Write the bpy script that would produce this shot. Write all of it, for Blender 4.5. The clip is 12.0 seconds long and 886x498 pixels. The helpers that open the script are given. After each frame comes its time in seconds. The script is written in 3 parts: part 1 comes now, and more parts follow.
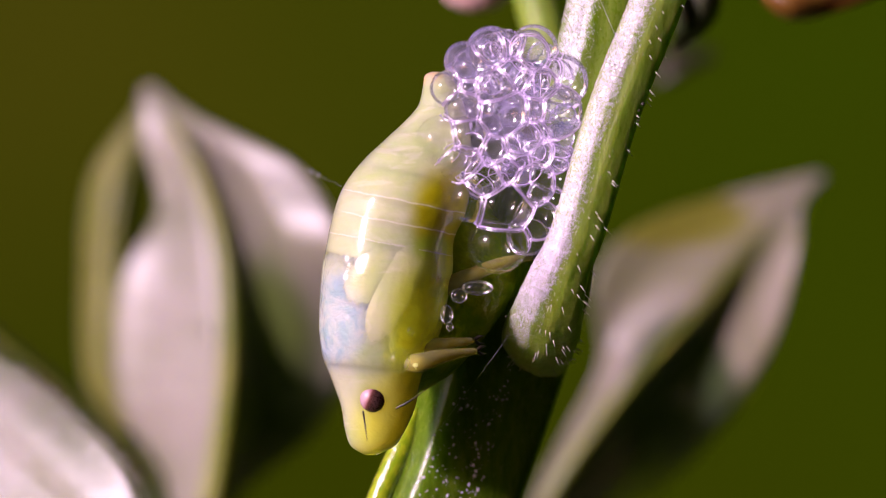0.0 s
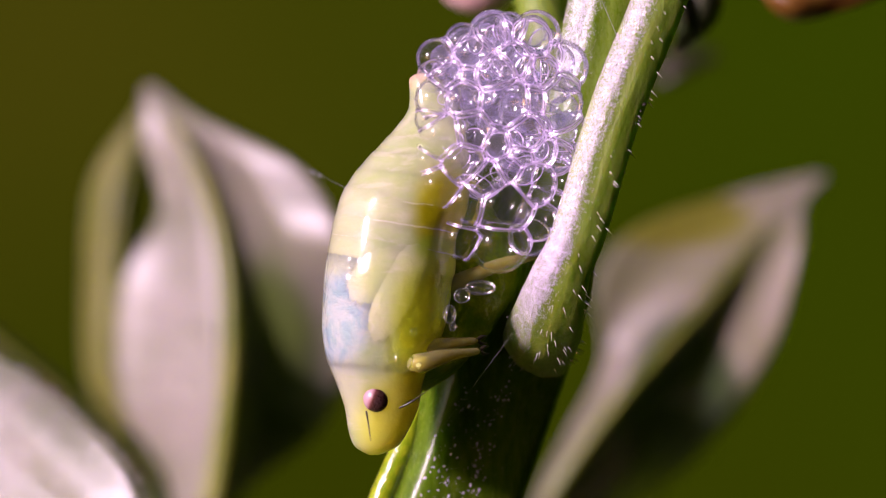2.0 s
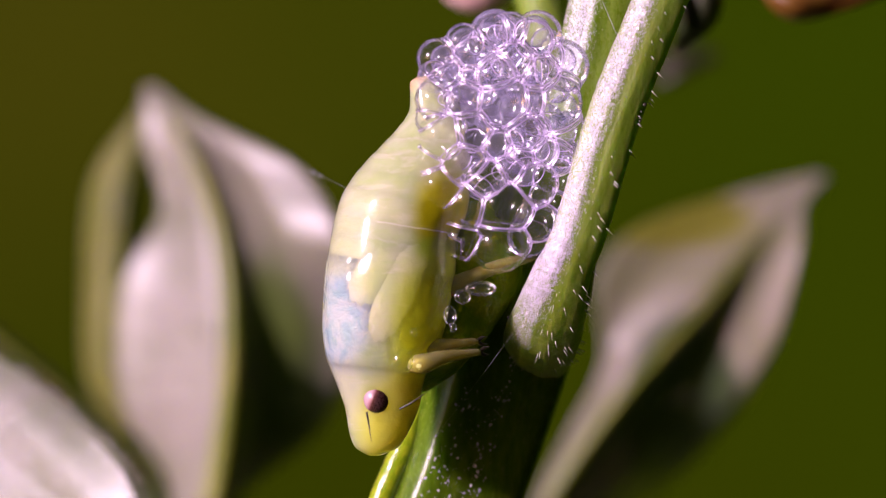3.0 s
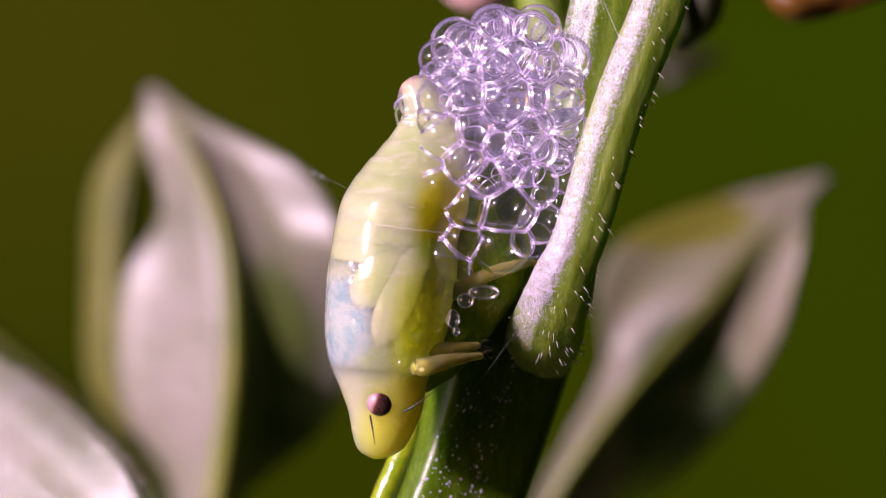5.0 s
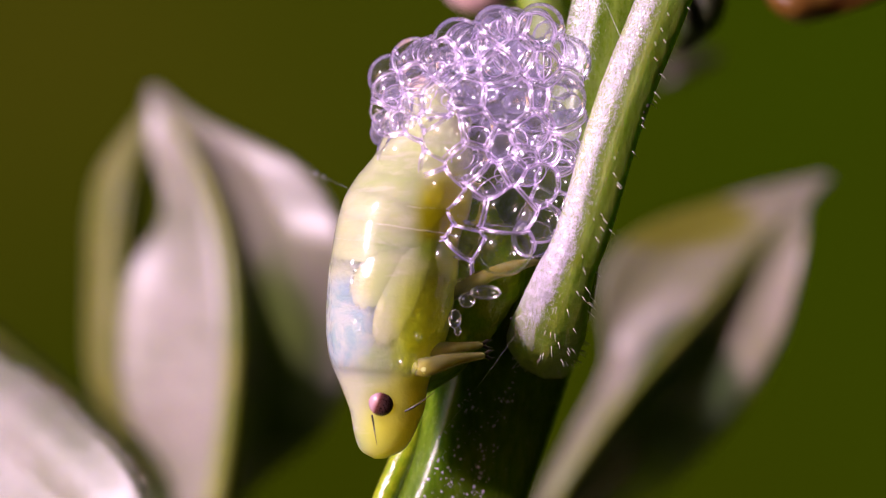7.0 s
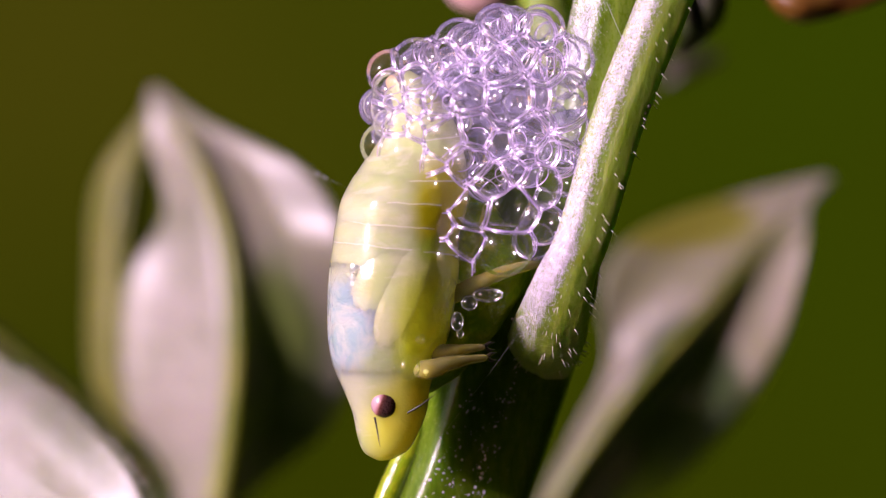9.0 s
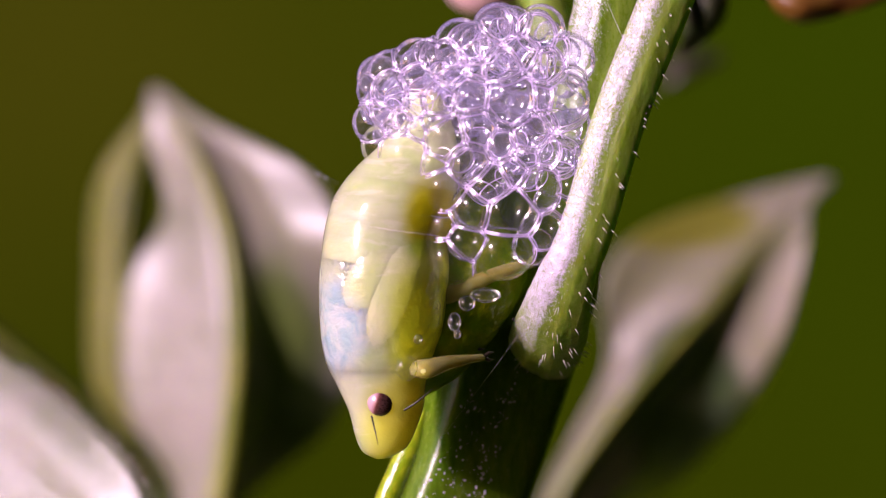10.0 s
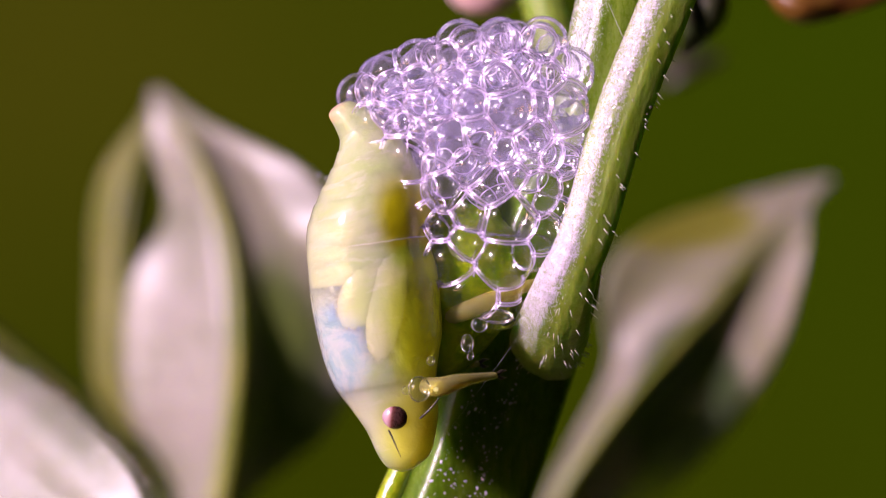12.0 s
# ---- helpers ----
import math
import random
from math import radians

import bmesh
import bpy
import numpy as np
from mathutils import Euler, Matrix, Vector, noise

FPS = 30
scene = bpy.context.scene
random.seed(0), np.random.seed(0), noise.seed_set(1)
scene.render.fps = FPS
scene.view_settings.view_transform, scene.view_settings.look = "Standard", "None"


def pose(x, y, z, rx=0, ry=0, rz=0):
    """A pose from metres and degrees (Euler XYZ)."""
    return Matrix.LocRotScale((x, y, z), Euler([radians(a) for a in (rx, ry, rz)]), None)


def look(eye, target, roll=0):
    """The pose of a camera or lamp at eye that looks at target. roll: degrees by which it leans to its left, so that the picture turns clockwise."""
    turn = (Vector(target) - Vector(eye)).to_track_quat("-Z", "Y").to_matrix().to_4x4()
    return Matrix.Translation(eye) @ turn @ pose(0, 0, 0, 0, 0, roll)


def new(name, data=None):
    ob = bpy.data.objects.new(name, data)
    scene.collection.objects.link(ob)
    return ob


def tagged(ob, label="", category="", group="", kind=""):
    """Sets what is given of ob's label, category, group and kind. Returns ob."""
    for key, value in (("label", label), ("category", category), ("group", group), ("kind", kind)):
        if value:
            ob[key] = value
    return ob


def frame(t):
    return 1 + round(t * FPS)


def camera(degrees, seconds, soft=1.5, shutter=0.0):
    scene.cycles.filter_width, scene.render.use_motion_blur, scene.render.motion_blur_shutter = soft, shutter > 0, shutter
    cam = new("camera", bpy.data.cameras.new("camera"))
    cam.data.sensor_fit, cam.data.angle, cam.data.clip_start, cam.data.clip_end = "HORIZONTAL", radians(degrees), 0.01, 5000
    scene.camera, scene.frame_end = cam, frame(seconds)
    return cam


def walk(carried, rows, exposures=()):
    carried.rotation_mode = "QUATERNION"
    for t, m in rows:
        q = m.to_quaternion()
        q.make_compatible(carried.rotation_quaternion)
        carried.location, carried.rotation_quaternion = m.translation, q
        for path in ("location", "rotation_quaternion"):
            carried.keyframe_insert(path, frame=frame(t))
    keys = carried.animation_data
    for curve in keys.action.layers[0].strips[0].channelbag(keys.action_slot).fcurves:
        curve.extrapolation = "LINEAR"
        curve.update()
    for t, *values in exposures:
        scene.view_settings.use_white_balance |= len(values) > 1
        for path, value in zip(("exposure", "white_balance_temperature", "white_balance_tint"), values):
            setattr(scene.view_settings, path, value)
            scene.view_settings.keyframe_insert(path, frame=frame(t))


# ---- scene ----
# A macro view: a froghopper nymph blowing foam on a hairy stem. Lengths below are in millimetres; MM turns them into metres.
MM = 0.001
REACH = 82.97  # from the lens to the plane in focus


def eye_pose(right, down):
    """The camera's pose after turning by the given degrees."""
    return pose(0, -REACH * MM, 0, 90 + down, 0, right)


cam = camera(10.0, 12.0, soft=1.0)
cam.data.dof.use_dof = True
cam.data.dof.focus_distance = REACH * MM
cam.data.dof.aperture_fstop = 80.0
SWAY = [(0, 0, 0), (1, 1.6, 0.4), (3, 3.4, 1.2), (5, 6, 2.6), (7, 9, 3.2), (9, 11.4, 4.2), (10, 12.8, 4.6), (12, 14.4, 6.0)]
STEP = 10.0 / 1568
walk(cam, [(t, eye_pose(STEP * a, STEP * b)) for t, a, b in SWAY], exposures=[(t, e, 6600, 46) for t, e in ((0, 0.0), (5, -0.06), (7, -0.03), (9.5, 0.03), (12, 0.09))])

# ---------------------------------------------------------------- light
SUN = Vector((-0.75, -0.58, 0.27)).normalized()
world = bpy.data.worlds.new("world")
scene.world = world
world.use_nodes = True
sky = world.node_tree.nodes.new("ShaderNodeTexSky")
sky.sky_type, sky.sun_disc = "NISHITA", False
sky.sun_elevation = math.asin(SUN.z)
sky.sun_rotation = math.atan2(SUN.x, SUN.y)
sky.altitude = 200
world.node_tree.links.new(sky.outputs[0], world.node_tree.nodes["Background"].inputs[0])
world.node_tree.nodes["Background"].inputs[1].default_value = 0.10
sun = new("sun", bpy.data.lights.new("sun", "SUN"))
sun.data.energy, sun.data.angle, sun.data.color = 5.2, radians(7), (0.98, 0.90, 1.0)
sun.matrix_world = look(SUN * 0.3, (0, 0, 0))


# ---------------------------------------------------------------- materials
class Nodes:
    """Shortcuts for the node tree of one material."""

    def __init__(self, name):
        self.mat = bpy.data.materials.new(name)
        self.mat.use_nodes = True
        self.tree = self.mat.node_tree
        self.bsdf = self.tree.nodes["Principled BSDF"]
        self.out = self.tree.nodes["Material Output"]

    def node(self, kind, **sets):
        n = self.tree.nodes.new(kind)
        for key, value in sets.items():
            n.inputs[key.replace("_", " ")].default_value = value
        return n

    def link(self, a, b):
        self.tree.links.new(a, b)

    def place(self, offset=(0, 0, 0), stretch=(1, 1, 1)):
        """Object coordinates in millimetres, moved by offset."""
        tc = self.tree.nodes.new("ShaderNodeTexCoord")
        m = self.tree.nodes.new("ShaderNodeMapping")
        m.inputs["Scale"].default_value = tuple(1000 * s for s in stretch)
        m.inputs["Location"].default_value = tuple(o * s for o, s in zip(offset, stretch))
        self.link(tc.outputs["Object"], m.inputs["Vector"])
        return m.outputs[0]

    def noise(self, where, scale, detail=4, rough=0.55, distort=0.0):
        n = self.tree.nodes.new("ShaderNodeTexNoise")
        n.inputs["Scale"].default_value, n.inputs["Detail"].default_value = scale, detail
        n.inputs["Roughness"].default_value, n.inputs["Distortion"].default_value = rough, distort
        self.link(where, n.inputs["Vector"])
        return n.outputs[0]

    def ramp(self, fac, *stops):
        r = self.tree.nodes.new("ShaderNodeValToRGB")
        while len(r.color_ramp.elements) < len(stops):
            r.color_ramp.elements.new(0.5)
        for e, (p, c) in zip(r.color_ramp.elements, stops):
            e.position, e.color = p, (*c, 1)
        self.link(fac, r.inputs[0])
        return r.outputs[0]

    def span(self, value, a, b, lo=0.0, hi=1.0):
        m = self.tree.nodes.new("ShaderNodeMapRange")
        m.interpolation_type = "SMOOTHSTEP"
        for i, v in zip((1, 2, 3, 4), (a, b, lo, hi)):
            m.inputs[i].default_value = v
        self.link(value, m.inputs[0])
        return m.outputs[0]

    def mix(self, fac, a, b, kind="MIX"):
        m = self.tree.nodes.new("ShaderNodeMix")
        m.data_type, m.blend_type = "RGBA", kind
        for slot, v in ((0, fac), (6, a), (7, b)):
            if isinstance(v, (int, float)):
                m.inputs[slot].default_value = v
            elif isinstance(v, tuple):
                m.inputs[slot].default_value = (*v, 1)
            else:
                self.link(v, m.inputs[slot])
        return m.outputs[2]

    def blob(self, where, centre, size, edge=0.4):
        """1 within an ellipsoid round centre, falling to 0 outside."""
        m = self.tree.nodes.new("ShaderNodeMapping")
        m.inputs["Scale"].default_value = tuple(1 / s for s in size)
        m.inputs["Location"].default_value = tuple(-c / s for c, s in zip(centre, size))
        self.link(where, m.inputs[0])
        v = self.tree.nodes.new("ShaderNodeVectorMath")
        v.operation = "LENGTH"
        self.link(m.outputs[0], v.inputs[0])
        return self.span(v.outputs["Value"], edge, 1.0, 1.0, 0.0)

    def bump(self, height, strength, depth, under=None):
        b = self.tree.nodes.new("ShaderNodeBump")
        b.inputs["Strength"].default_value, b.inputs["Distance"].default_value = strength, depth * MM
        self.link(height, b.inputs["Height"])
        if under:
            self.link(under, b.inputs["Normal"])
        self.link(b.outputs[0], self.bsdf.inputs["Normal"])
        return b.outputs[0]

    def set(self, **values):
        for key, v in values.items():
            slot = self.bsdf.inputs[key.replace("_", " ")]
            if isinstance(v, (int, float)):
                slot.default_value = v
            elif isinstance(v, tuple):
                slot.default_value = (*v, 1) if len(v) == 3 and slot.type == "RGBA" else v
            else:
                self.link(v, slot)
        return self


def stem_material(name, wax, offset_noise=0.0, ior=1.5, glow=0.2, wet=0.0):
    n = Nodes(name)
    p = n.place((offset_noise, 0, 0))
    along = n.place((offset_noise, 0, 0), (1, 1, 0.12))
    streak = n.noise(along, 9, 5, 0.6)
    patch = n.noise(p, 1.1, 3)
    speck = n.noise(n.place((offset_noise, 0, 0), (1, 1, 0.45)), 17, 6, 0.75)
    grit = n.noise(n.place((offset_noise, 0, 0), (1, 1, 0.5)), 34, 3, 0.7)
    base = n.ramp(streak, (0.3, (0.045 + 0.16 * wax, 0.11 + 0.21 * wax, 0.002)), (0.55, (0.08 + 0.27 * wax, 0.16 + 0.31 * wax, 0.003 + 0.06 * wax)), (0.75, (0.11 + 0.37 * wax, 0.20 + 0.41 * wax, 0.006 + 0.1 * wax)))
    base = n.mix(n.span(patch, 0.35, 0.7, 0.0, 0.4), base, (0.045 + 0.29 * wax, 0.10 + 0.35 * wax, 0.004))
    crust = n.span(speck, 0.66 - wax * 0.08, 0.74 - wax * 0.06, 0.0, 0.6)
    base = n.mix(crust, base, (0.58, 0.55, 0.58))
    n.set(Base_Color=base, Roughness=n.span(speck, 0.35, 0.7, 0.14 + 0.35 * wax, 0.3 + 0.3 * wax), Specular_IOR_Level=0.25 + 0.7 * wax, IOR=ior,
          Subsurface_Weight=glow, Subsurface_Radius=(0.6, 1.0, 0.12), Subsurface_Scale=0.0012, Coat_Weight=n.span(speck, 0.40, 0.56, 0.1 * wax + wet, min(1, 0.5 * wax + wet)), Coat_Roughness=0.40 - 0.35 * wet, Coat_IOR=1.4 if wet else 2.1)
    b = n.bump(streak, 0.5, 0.008 + 0.016 * wax)
    b = n.bump(speck, 0.5, 0.004 + 0.024 * wax, b)
    b = n.bump(grit, 0.5, 0.001 + 0.016 * wax, b)
    n.link(b, n.bsdf.inputs["Coat Normal"])
    return n.mat


def leaf_material(name, face, dark, tint, rough=0.4, spec=0.7, relief=0.06, grain=5, sheen=0.8, coat=0.4, gloss=1.5, bare=None, green=(0.10, 0.145, 0.015), deep=None):
    """bare: origin of the blade, centre and size of a green area without the pale bloom; deep: a second, darker one."""
    n = Nodes(name)
    p = n.place()
    patch = n.noise(p, 0.5, 4)
    fine = n.noise(p, grain, 4, 0.6)
    base = n.mix(n.span(patch, 0.35, 0.65), face, dark)
    base = n.mix(n.span(fine, 0.5, 0.75, 0, 0.5), base, tint)
    if bare:
        base = n.mix(n.blob(n.place(bare[0]), bare[1], bare[2], 0.6), base, green)
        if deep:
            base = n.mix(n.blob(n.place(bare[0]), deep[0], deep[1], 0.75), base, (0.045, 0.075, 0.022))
    n.set(Base_Color=base, Roughness=rough, Specular_IOR_Level=spec, Sheen_Weight=sheen, Sheen_Roughness=0.45, Sheen_Tint=(1.0, 0.95, 1.0, 1.0), Coat_Weight=coat, Coat_Roughness=0.42, Coat_IOR=gloss,
          Subsurface_Weight=0.2, Subsurface_Radius=(0.5, 0.6, 0.2), Subsurface_Scale=0.0004)
    b = n.bump(n.noise(n.place((0, 0, 0), (0.6, 1, 1.6)), 1.1, 3), 0.5, relief * 3)
    n.bump(fine, 0.4, relief, b)
    through_light = n.node("ShaderNodeBsdfTranslucent", Color=(0.36, 0.46, 0.02, 1))
    mix = n.node("ShaderNodeMixShader", Fac=0.4)
    n.link(n.bsdf.outputs[0], mix.inputs[1])
    n.link(through_light.outputs[0], mix.inputs[2])
    n.link(mix.outputs[0], n.out.inputs[0])
    return n.mat


def plain_material(name, colour, other, scale, rough=0.4, spec=0.5, bump=0.0, sss=0.0):
    n = Nodes(name)
    p = n.place()
    f = n.noise(p, scale, 4)
    n.set(Base_Color=n.mix(n.span(f, 0.35, 0.65), colour, other), Roughness=rough, Specular_IOR_Level=spec,
          Subsurface_Weight=sss, Subsurface_Radius=(1.0, 0.8, 0.4), Subsurface_Scale=0.0003)
    if bump:
        n.bump(f, 0.5, bump)
    return n.mat


def skin_material(name, origin, crumple=0.0, gut_share=1.0, deep=0.0012, pale=0.0, seam=False, blue=0.8):
    """The nymph's wet skin; origin is the part's own origin, so that one colouring runs over all parts."""
    n = Nodes(name)
    n.bsdf.subsurface_method = "BURLEY"
    p = n.place(origin)
    mottle = n.noise(p, 1.6, 4)
    fine = n.noise(n.place(origin, (0.35, 0.35, 2.2)), 5, 4, 0.6)
    base = n.mix(n.span(mottle, 0.35, 0.65), (0.42, 0.49, 0.19), (0.49, 0.52, 0.27))
    base = n.mix(n.span(fine, 0.52, 0.7, 0, 0.5), base, (0.42, 0.52, 0.18))
    base = n.mix(n.span(n.noise(n.place(origin, (0.5, 0.5, 1.6)), 2.2, 4, 0.6, 0.7), 0.54, 0.66, 0, 0.6), base, (0.60, 0.60, 0.38))
    if pale:
        base = n.mix(pale, base, (0.86, 0.82, 0.50))
    back = n.blob(p, (-1.85, -0.20, 0.30), (0.85, 2.5, 3.0), 0.3)
    base = n.mix(n.span(back, 0, 1, 0, 0.6), base, (0.57, 0.57, 0.34))
    cheek = n.blob(p, (-1.72, -0.50, -2.30), (0.62, 1.6, 1.1), 0.3)
    base = n.mix(n.span(cheek, 0, 1, 0, 0.5), base, (0.62, 0.58, 0.38))
    gut = n.blob(p, (0.0, -0.60, 0.52), (0.75, 2.8, 1.2), 0.35)
    base = n.mix(n.span(gut, 0, 1, 0, gut_share), base, (0.42, 0.39, 0.0))
    bile = n.blob(p, (-0.18, -0.60, 0.02), (0.5, 2.8, 0.35), 0.2)
    base = n.mix(n.span(bile, 0, 1, 0, 0.7 * gut_share), base, (0.26, 0.44, 0.02))
    belly = n.blob(p, (-0.22, -0.20, -1.47), (1.05, 2.5, 2.0), 0.4)
    base = n.mix(n.span(belly, 0, 1, 0, gut_share), base, (0.68, 0.78, 0.01))
    mask = n.blob(p, (-0.70, -0.30, -2.95), (1.0, 1.6, 1.45), 0.45)
    base = n.mix(mask, base, (0.68, 0.66, 0.06))
    patch = n.blob(p, (-1.66, -0.20, -1.12), (0.72, 1.5, 0.98), 0.55)
    base = n.mix(n.span(patch, 0, 1, 0, blue), base, (0.52, 0.56, 0.50))
    teal_f = n.node("ShaderNodeMath")
    teal_f.operation = "MULTIPLY"
    n.link(patch, teal_f.inputs[0])
    n.link(n.span(n.noise(p, 2.2, 5, 0.6, 0.8), 0.36, 0.64, 0.0, blue * 1.2), teal_f.inputs[1])
    base = n.mix(teal_f.outputs[0], base, (0.31, 0.46, 0.43))
    tip = n.blob(p, (-0.10, 0.00, 2.90), (0.3, 0.4, 0.22), 0.3)
    base = n.mix(tip, base, (0.75, 0.42, 0.25))
    ridge = None
    if seam:
        # the pale hem of each abdominal ring
        hem = n.node("ShaderNodeVectorMath")
        hem.operation = "DOT_PRODUCT"
        hem.inputs[1].default_value = (0.2, 0.0, 1.0)
        n.link(n.place(), hem.inputs[0])
        wave = n.node("ShaderNodeMath")
        wave.operation = "MULTIPLY_ADD"
        n.link(n.noise(p, 2.5, 3), wave.inputs[0])
        wave.inputs[1].default_value = 0.08
        n.link(hem.outputs["Value"], wave.inputs[2])
        ridge = n.ramp(n.span(wave.outputs[0], -0.06, 0.22), (0.0, (0, 0, 0)), (0.42, (0.1, 0.1, 0.1)), (0.5, (1, 1, 1)), (0.58, (0.15, 0.15, 0.15)), (1.0, (0, 0, 0)))
        base = n.mix(n.span(ridge, 0.0, 1.0, 0.0, 0.8), base, (0.80, 0.76, 0.56))
    n.set(Base_Color=base, Roughness=0.4, Specular_IOR_Level=0.12, Subsurface_Weight=1.0 if deep > 0.0005 else 0.5,
          Subsurface_Radius=(1.0, 0.85, 0.2), Subsurface_Scale=deep, Coat_Weight=1.0, Coat_Roughness=0.08)
    b = n.bump(fine, 0.15, 0.04)
    b = n.bump(n.noise(p, 4, 3), 0.35, 0.06, b)
    if ridge:
        b = n.bump(ridge, 0.25, 0.012, b)
        b = n.bump(n.noise(n.place(origin, (1, 1, 2.5)), 2.4, 3, 0.5, 0.5), 0.4, 0.025, b)
    if crumple:
        b = n.bump(n.noise(p, 2.3, 3, 0.5, 0.8), 0.8, crumple, b)
        b = n.bump(n.noise(p, 7, 2, 0.5, 0.6), 0.6, crumple * 0.35, b)
        n.link(b, n.bsdf.inputs["Coat Normal"])
    return n.mat


def film_material(name, gloss, tint, cloud=0.0):
    """A thin liquid film: clear, with gloss at its rims."""
    n = Nodes(name)
    clear = n.node("ShaderNodeBsdfTransparent", Color=(*tint, 1))
    shine = n.node("ShaderNodeBsdfGlossy", Color=(1, 1, 1, 1), Roughness=0.11)
    rise = n.node("ShaderNodeFresnel", IOR=gloss)
    fres = n.node("ShaderNodeMath")
    fres.operation = "MULTIPLY_ADD"
    fres.inputs[1].default_value, fres.inputs[2].default_value = 0.75, 0.025
    n.link(rise.outputs[0], fres.inputs[0])
    mix = n.node("ShaderNodeMixShader")
    milk = n.node("ShaderNodeBsdfTranslucent", Color=(0.74, 0.62, 1.0, 1))
    pale = n.node("ShaderNodeBsdfDiffuse", Color=(0.74, 0.62, 1.0, 1))
    both = n.node("ShaderNodeMixShader", Fac=0.5)
    body = n.node("ShaderNodeMixShader", Fac=cloud)
    n.link(milk.outputs[0], both.inputs[1])
    n.link(pale.outputs[0], both.inputs[2])
    n.link(clear.outputs[0], body.inputs[1])
    n.link(both.outputs[0], body.inputs[2])
    n.link(fres.outputs[0], mix.inputs[0])
    n.link(body.outputs[0], mix.inputs[1])
    n.link(shine.outputs[0], mix.inputs[2])
    n.link(mix.outputs[0], n.out.inputs[0])
    return n.mat


def liquid_material():
    n = Nodes("plant_liquid")
    f = n.noise(n.place(), 2.5, 3)
    n.set(Base_Color=n.mix(n.span(f, 0.35, 0.65), (0.16, 0.30, 0.0), (0.28, 0.37, 0.004)), Roughness=0.04, IOR=1.33,
          Transmission_Weight=0.45, Subsurface_Weight=0.8, Subsurface_Radius=(0.7, 1, 0.1), Subsurface_Scale=0.001)
    n.bump(f, 0.6, 0.25)
    return n.mat


def eye_material():
    n = Nodes("eye_skin")
    p = n.place()
    way = n.node("ShaderNodeVectorMath")
    way.operation = "DOT_PRODUCT"
    way.inputs[1].default_value = (1.0, -0.15, -0.45)
    n.link(p, way.inputs[0])
    base = n.ramp(n.span(way.outputs["Value"], -0.13, 0.06), (0.0, (0.56, 0.34, 0.38)), (0.35, (0.36, 0.15, 0.15)), (0.6, (0.10, 0.022, 0.012)), (1.0, (0.03, 0.008, 0.004)))
    facet = n.node("ShaderNodeTexVoronoi", Scale=38)
    n.link(p, facet.inputs["Vector"])
    base = n.mix(n.span(facet.outputs["Distance"], 0.2, 0.6, 0.0, 0.08), base, (0.50, 0.30, 0.30))
    n.set(Base_Color=base, Roughness=0.25, Specular_IOR_Level=0.5, Coat_Weight=0.6, Coat_Roughness=0.08, Subsurface_Weight=0.2, Subsurface_Radius=(1.0, 0.5, 0.4), Subsurface_Scale=0.0001)
    n.bump(facet.outputs["Distance"], 0.4, 0.008)
    return n.mat


def leg_material():
    n = Nodes("leg_skin")
    f = n.noise(n.place(), 3, 3)
    n.set(Base_Color=n.mix(n.span(f, 0.35, 0.65), (0.64, 0.54, 0.10), (0.72, 0.66, 0.24)), Roughness=0.06, IOR=1.36,
          Transmission_Weight=0.75, Subsurface_Weight=0.3, Subsurface_Radius=(1, 0.8, 0.3), Subsurface_Scale=0.0003)
    return n.mat


def water_material(name, cloud, rough, glint=0.0):
    """Liquid between bubbles: water made slightly cloudy by its foam."""
    n = Nodes(name)
    water = n.node("ShaderNodeBsdfGlass", Color=(1.0, 1.0, 1.0, 1), Roughness=rough, IOR=1.33)
    milk = n.node("ShaderNodeBsdfTranslucent", Color=(0.85, 0.72, 1.0, 1))
    pale = n.node("ShaderNodeBsdfDiffuse", Color=(0.85, 0.72, 1.0, 1))
    both = n.node("ShaderNodeMixShader", Fac=0.5)
    mix = n.node("ShaderNodeMixShader", Fac=cloud)
    n.link(milk.outputs[0], both.inputs[1])
    n.link(pale.outputs[0], both.inputs[2])
    shine = n.node("ShaderNodeBsdfGlossy", Color=(0.97, 0.85, 1.0, 1), Roughness=0.3)
    wet = n.node("ShaderNodeMixShader", Fac=glint)
    n.link(water.outputs[0], wet.inputs[1])
    n.link(shine.outputs[0], wet.inputs[2])
    n.link(wet.outputs[0], mix.inputs[1])
    n.link(both.outputs[0], mix.inputs[2])
    n.link(mix.outputs[0], n.out.inputs[0])
    return n.mat


STEM = stem_material("stem_skin", 0.08, glow=0.8, wet=0.12)
UPPER = stem_material("upper_stem_skin", 0.28, 1.0, 1.5, 0.6)
PETIOLE = stem_material("petiole_skin", 0.6, 3.0, 1.5, 0.8)
FILM = film_material("foam_film", 1.2, (1.0, 1.0, 1.0), 0.006)
FROTH = film_material("inner_froth", 1.2, (1.0, 1.0, 1.0), 0.13)
BEAD = film_material("bead_film", 1.3, (0.97, 1.0, 0.9), 0.008)
RIM = water_material("foam_liquid", 0.03, 0.02, 0.12)
LINE = water_material("foam_line", 0.12, 0.02, 0.45)
LIQUID = liquid_material()
LEAF_PALE = leaf_material("leaf_underside", (0.37, 0.33, 0.27), (0.27, 0.27, 0.17), (0.46, 0.39, 0.38), sheen=0.2, coat=0.75, gloss=1.8, bare=((-5.20, 17.50, -6.27), (-3.38, 18.40, -2.48), (1.15, 9.0, 3.0)))
LEAF_FROST = leaf_material("leaf_frosted", (0.46, 0.43, 0.36), (0.33, 0.35, 0.22), (0.66, 0.60, 0.60), 0.3, 1.0, 0.14, 8, 0.5, 1.0, 1.8)
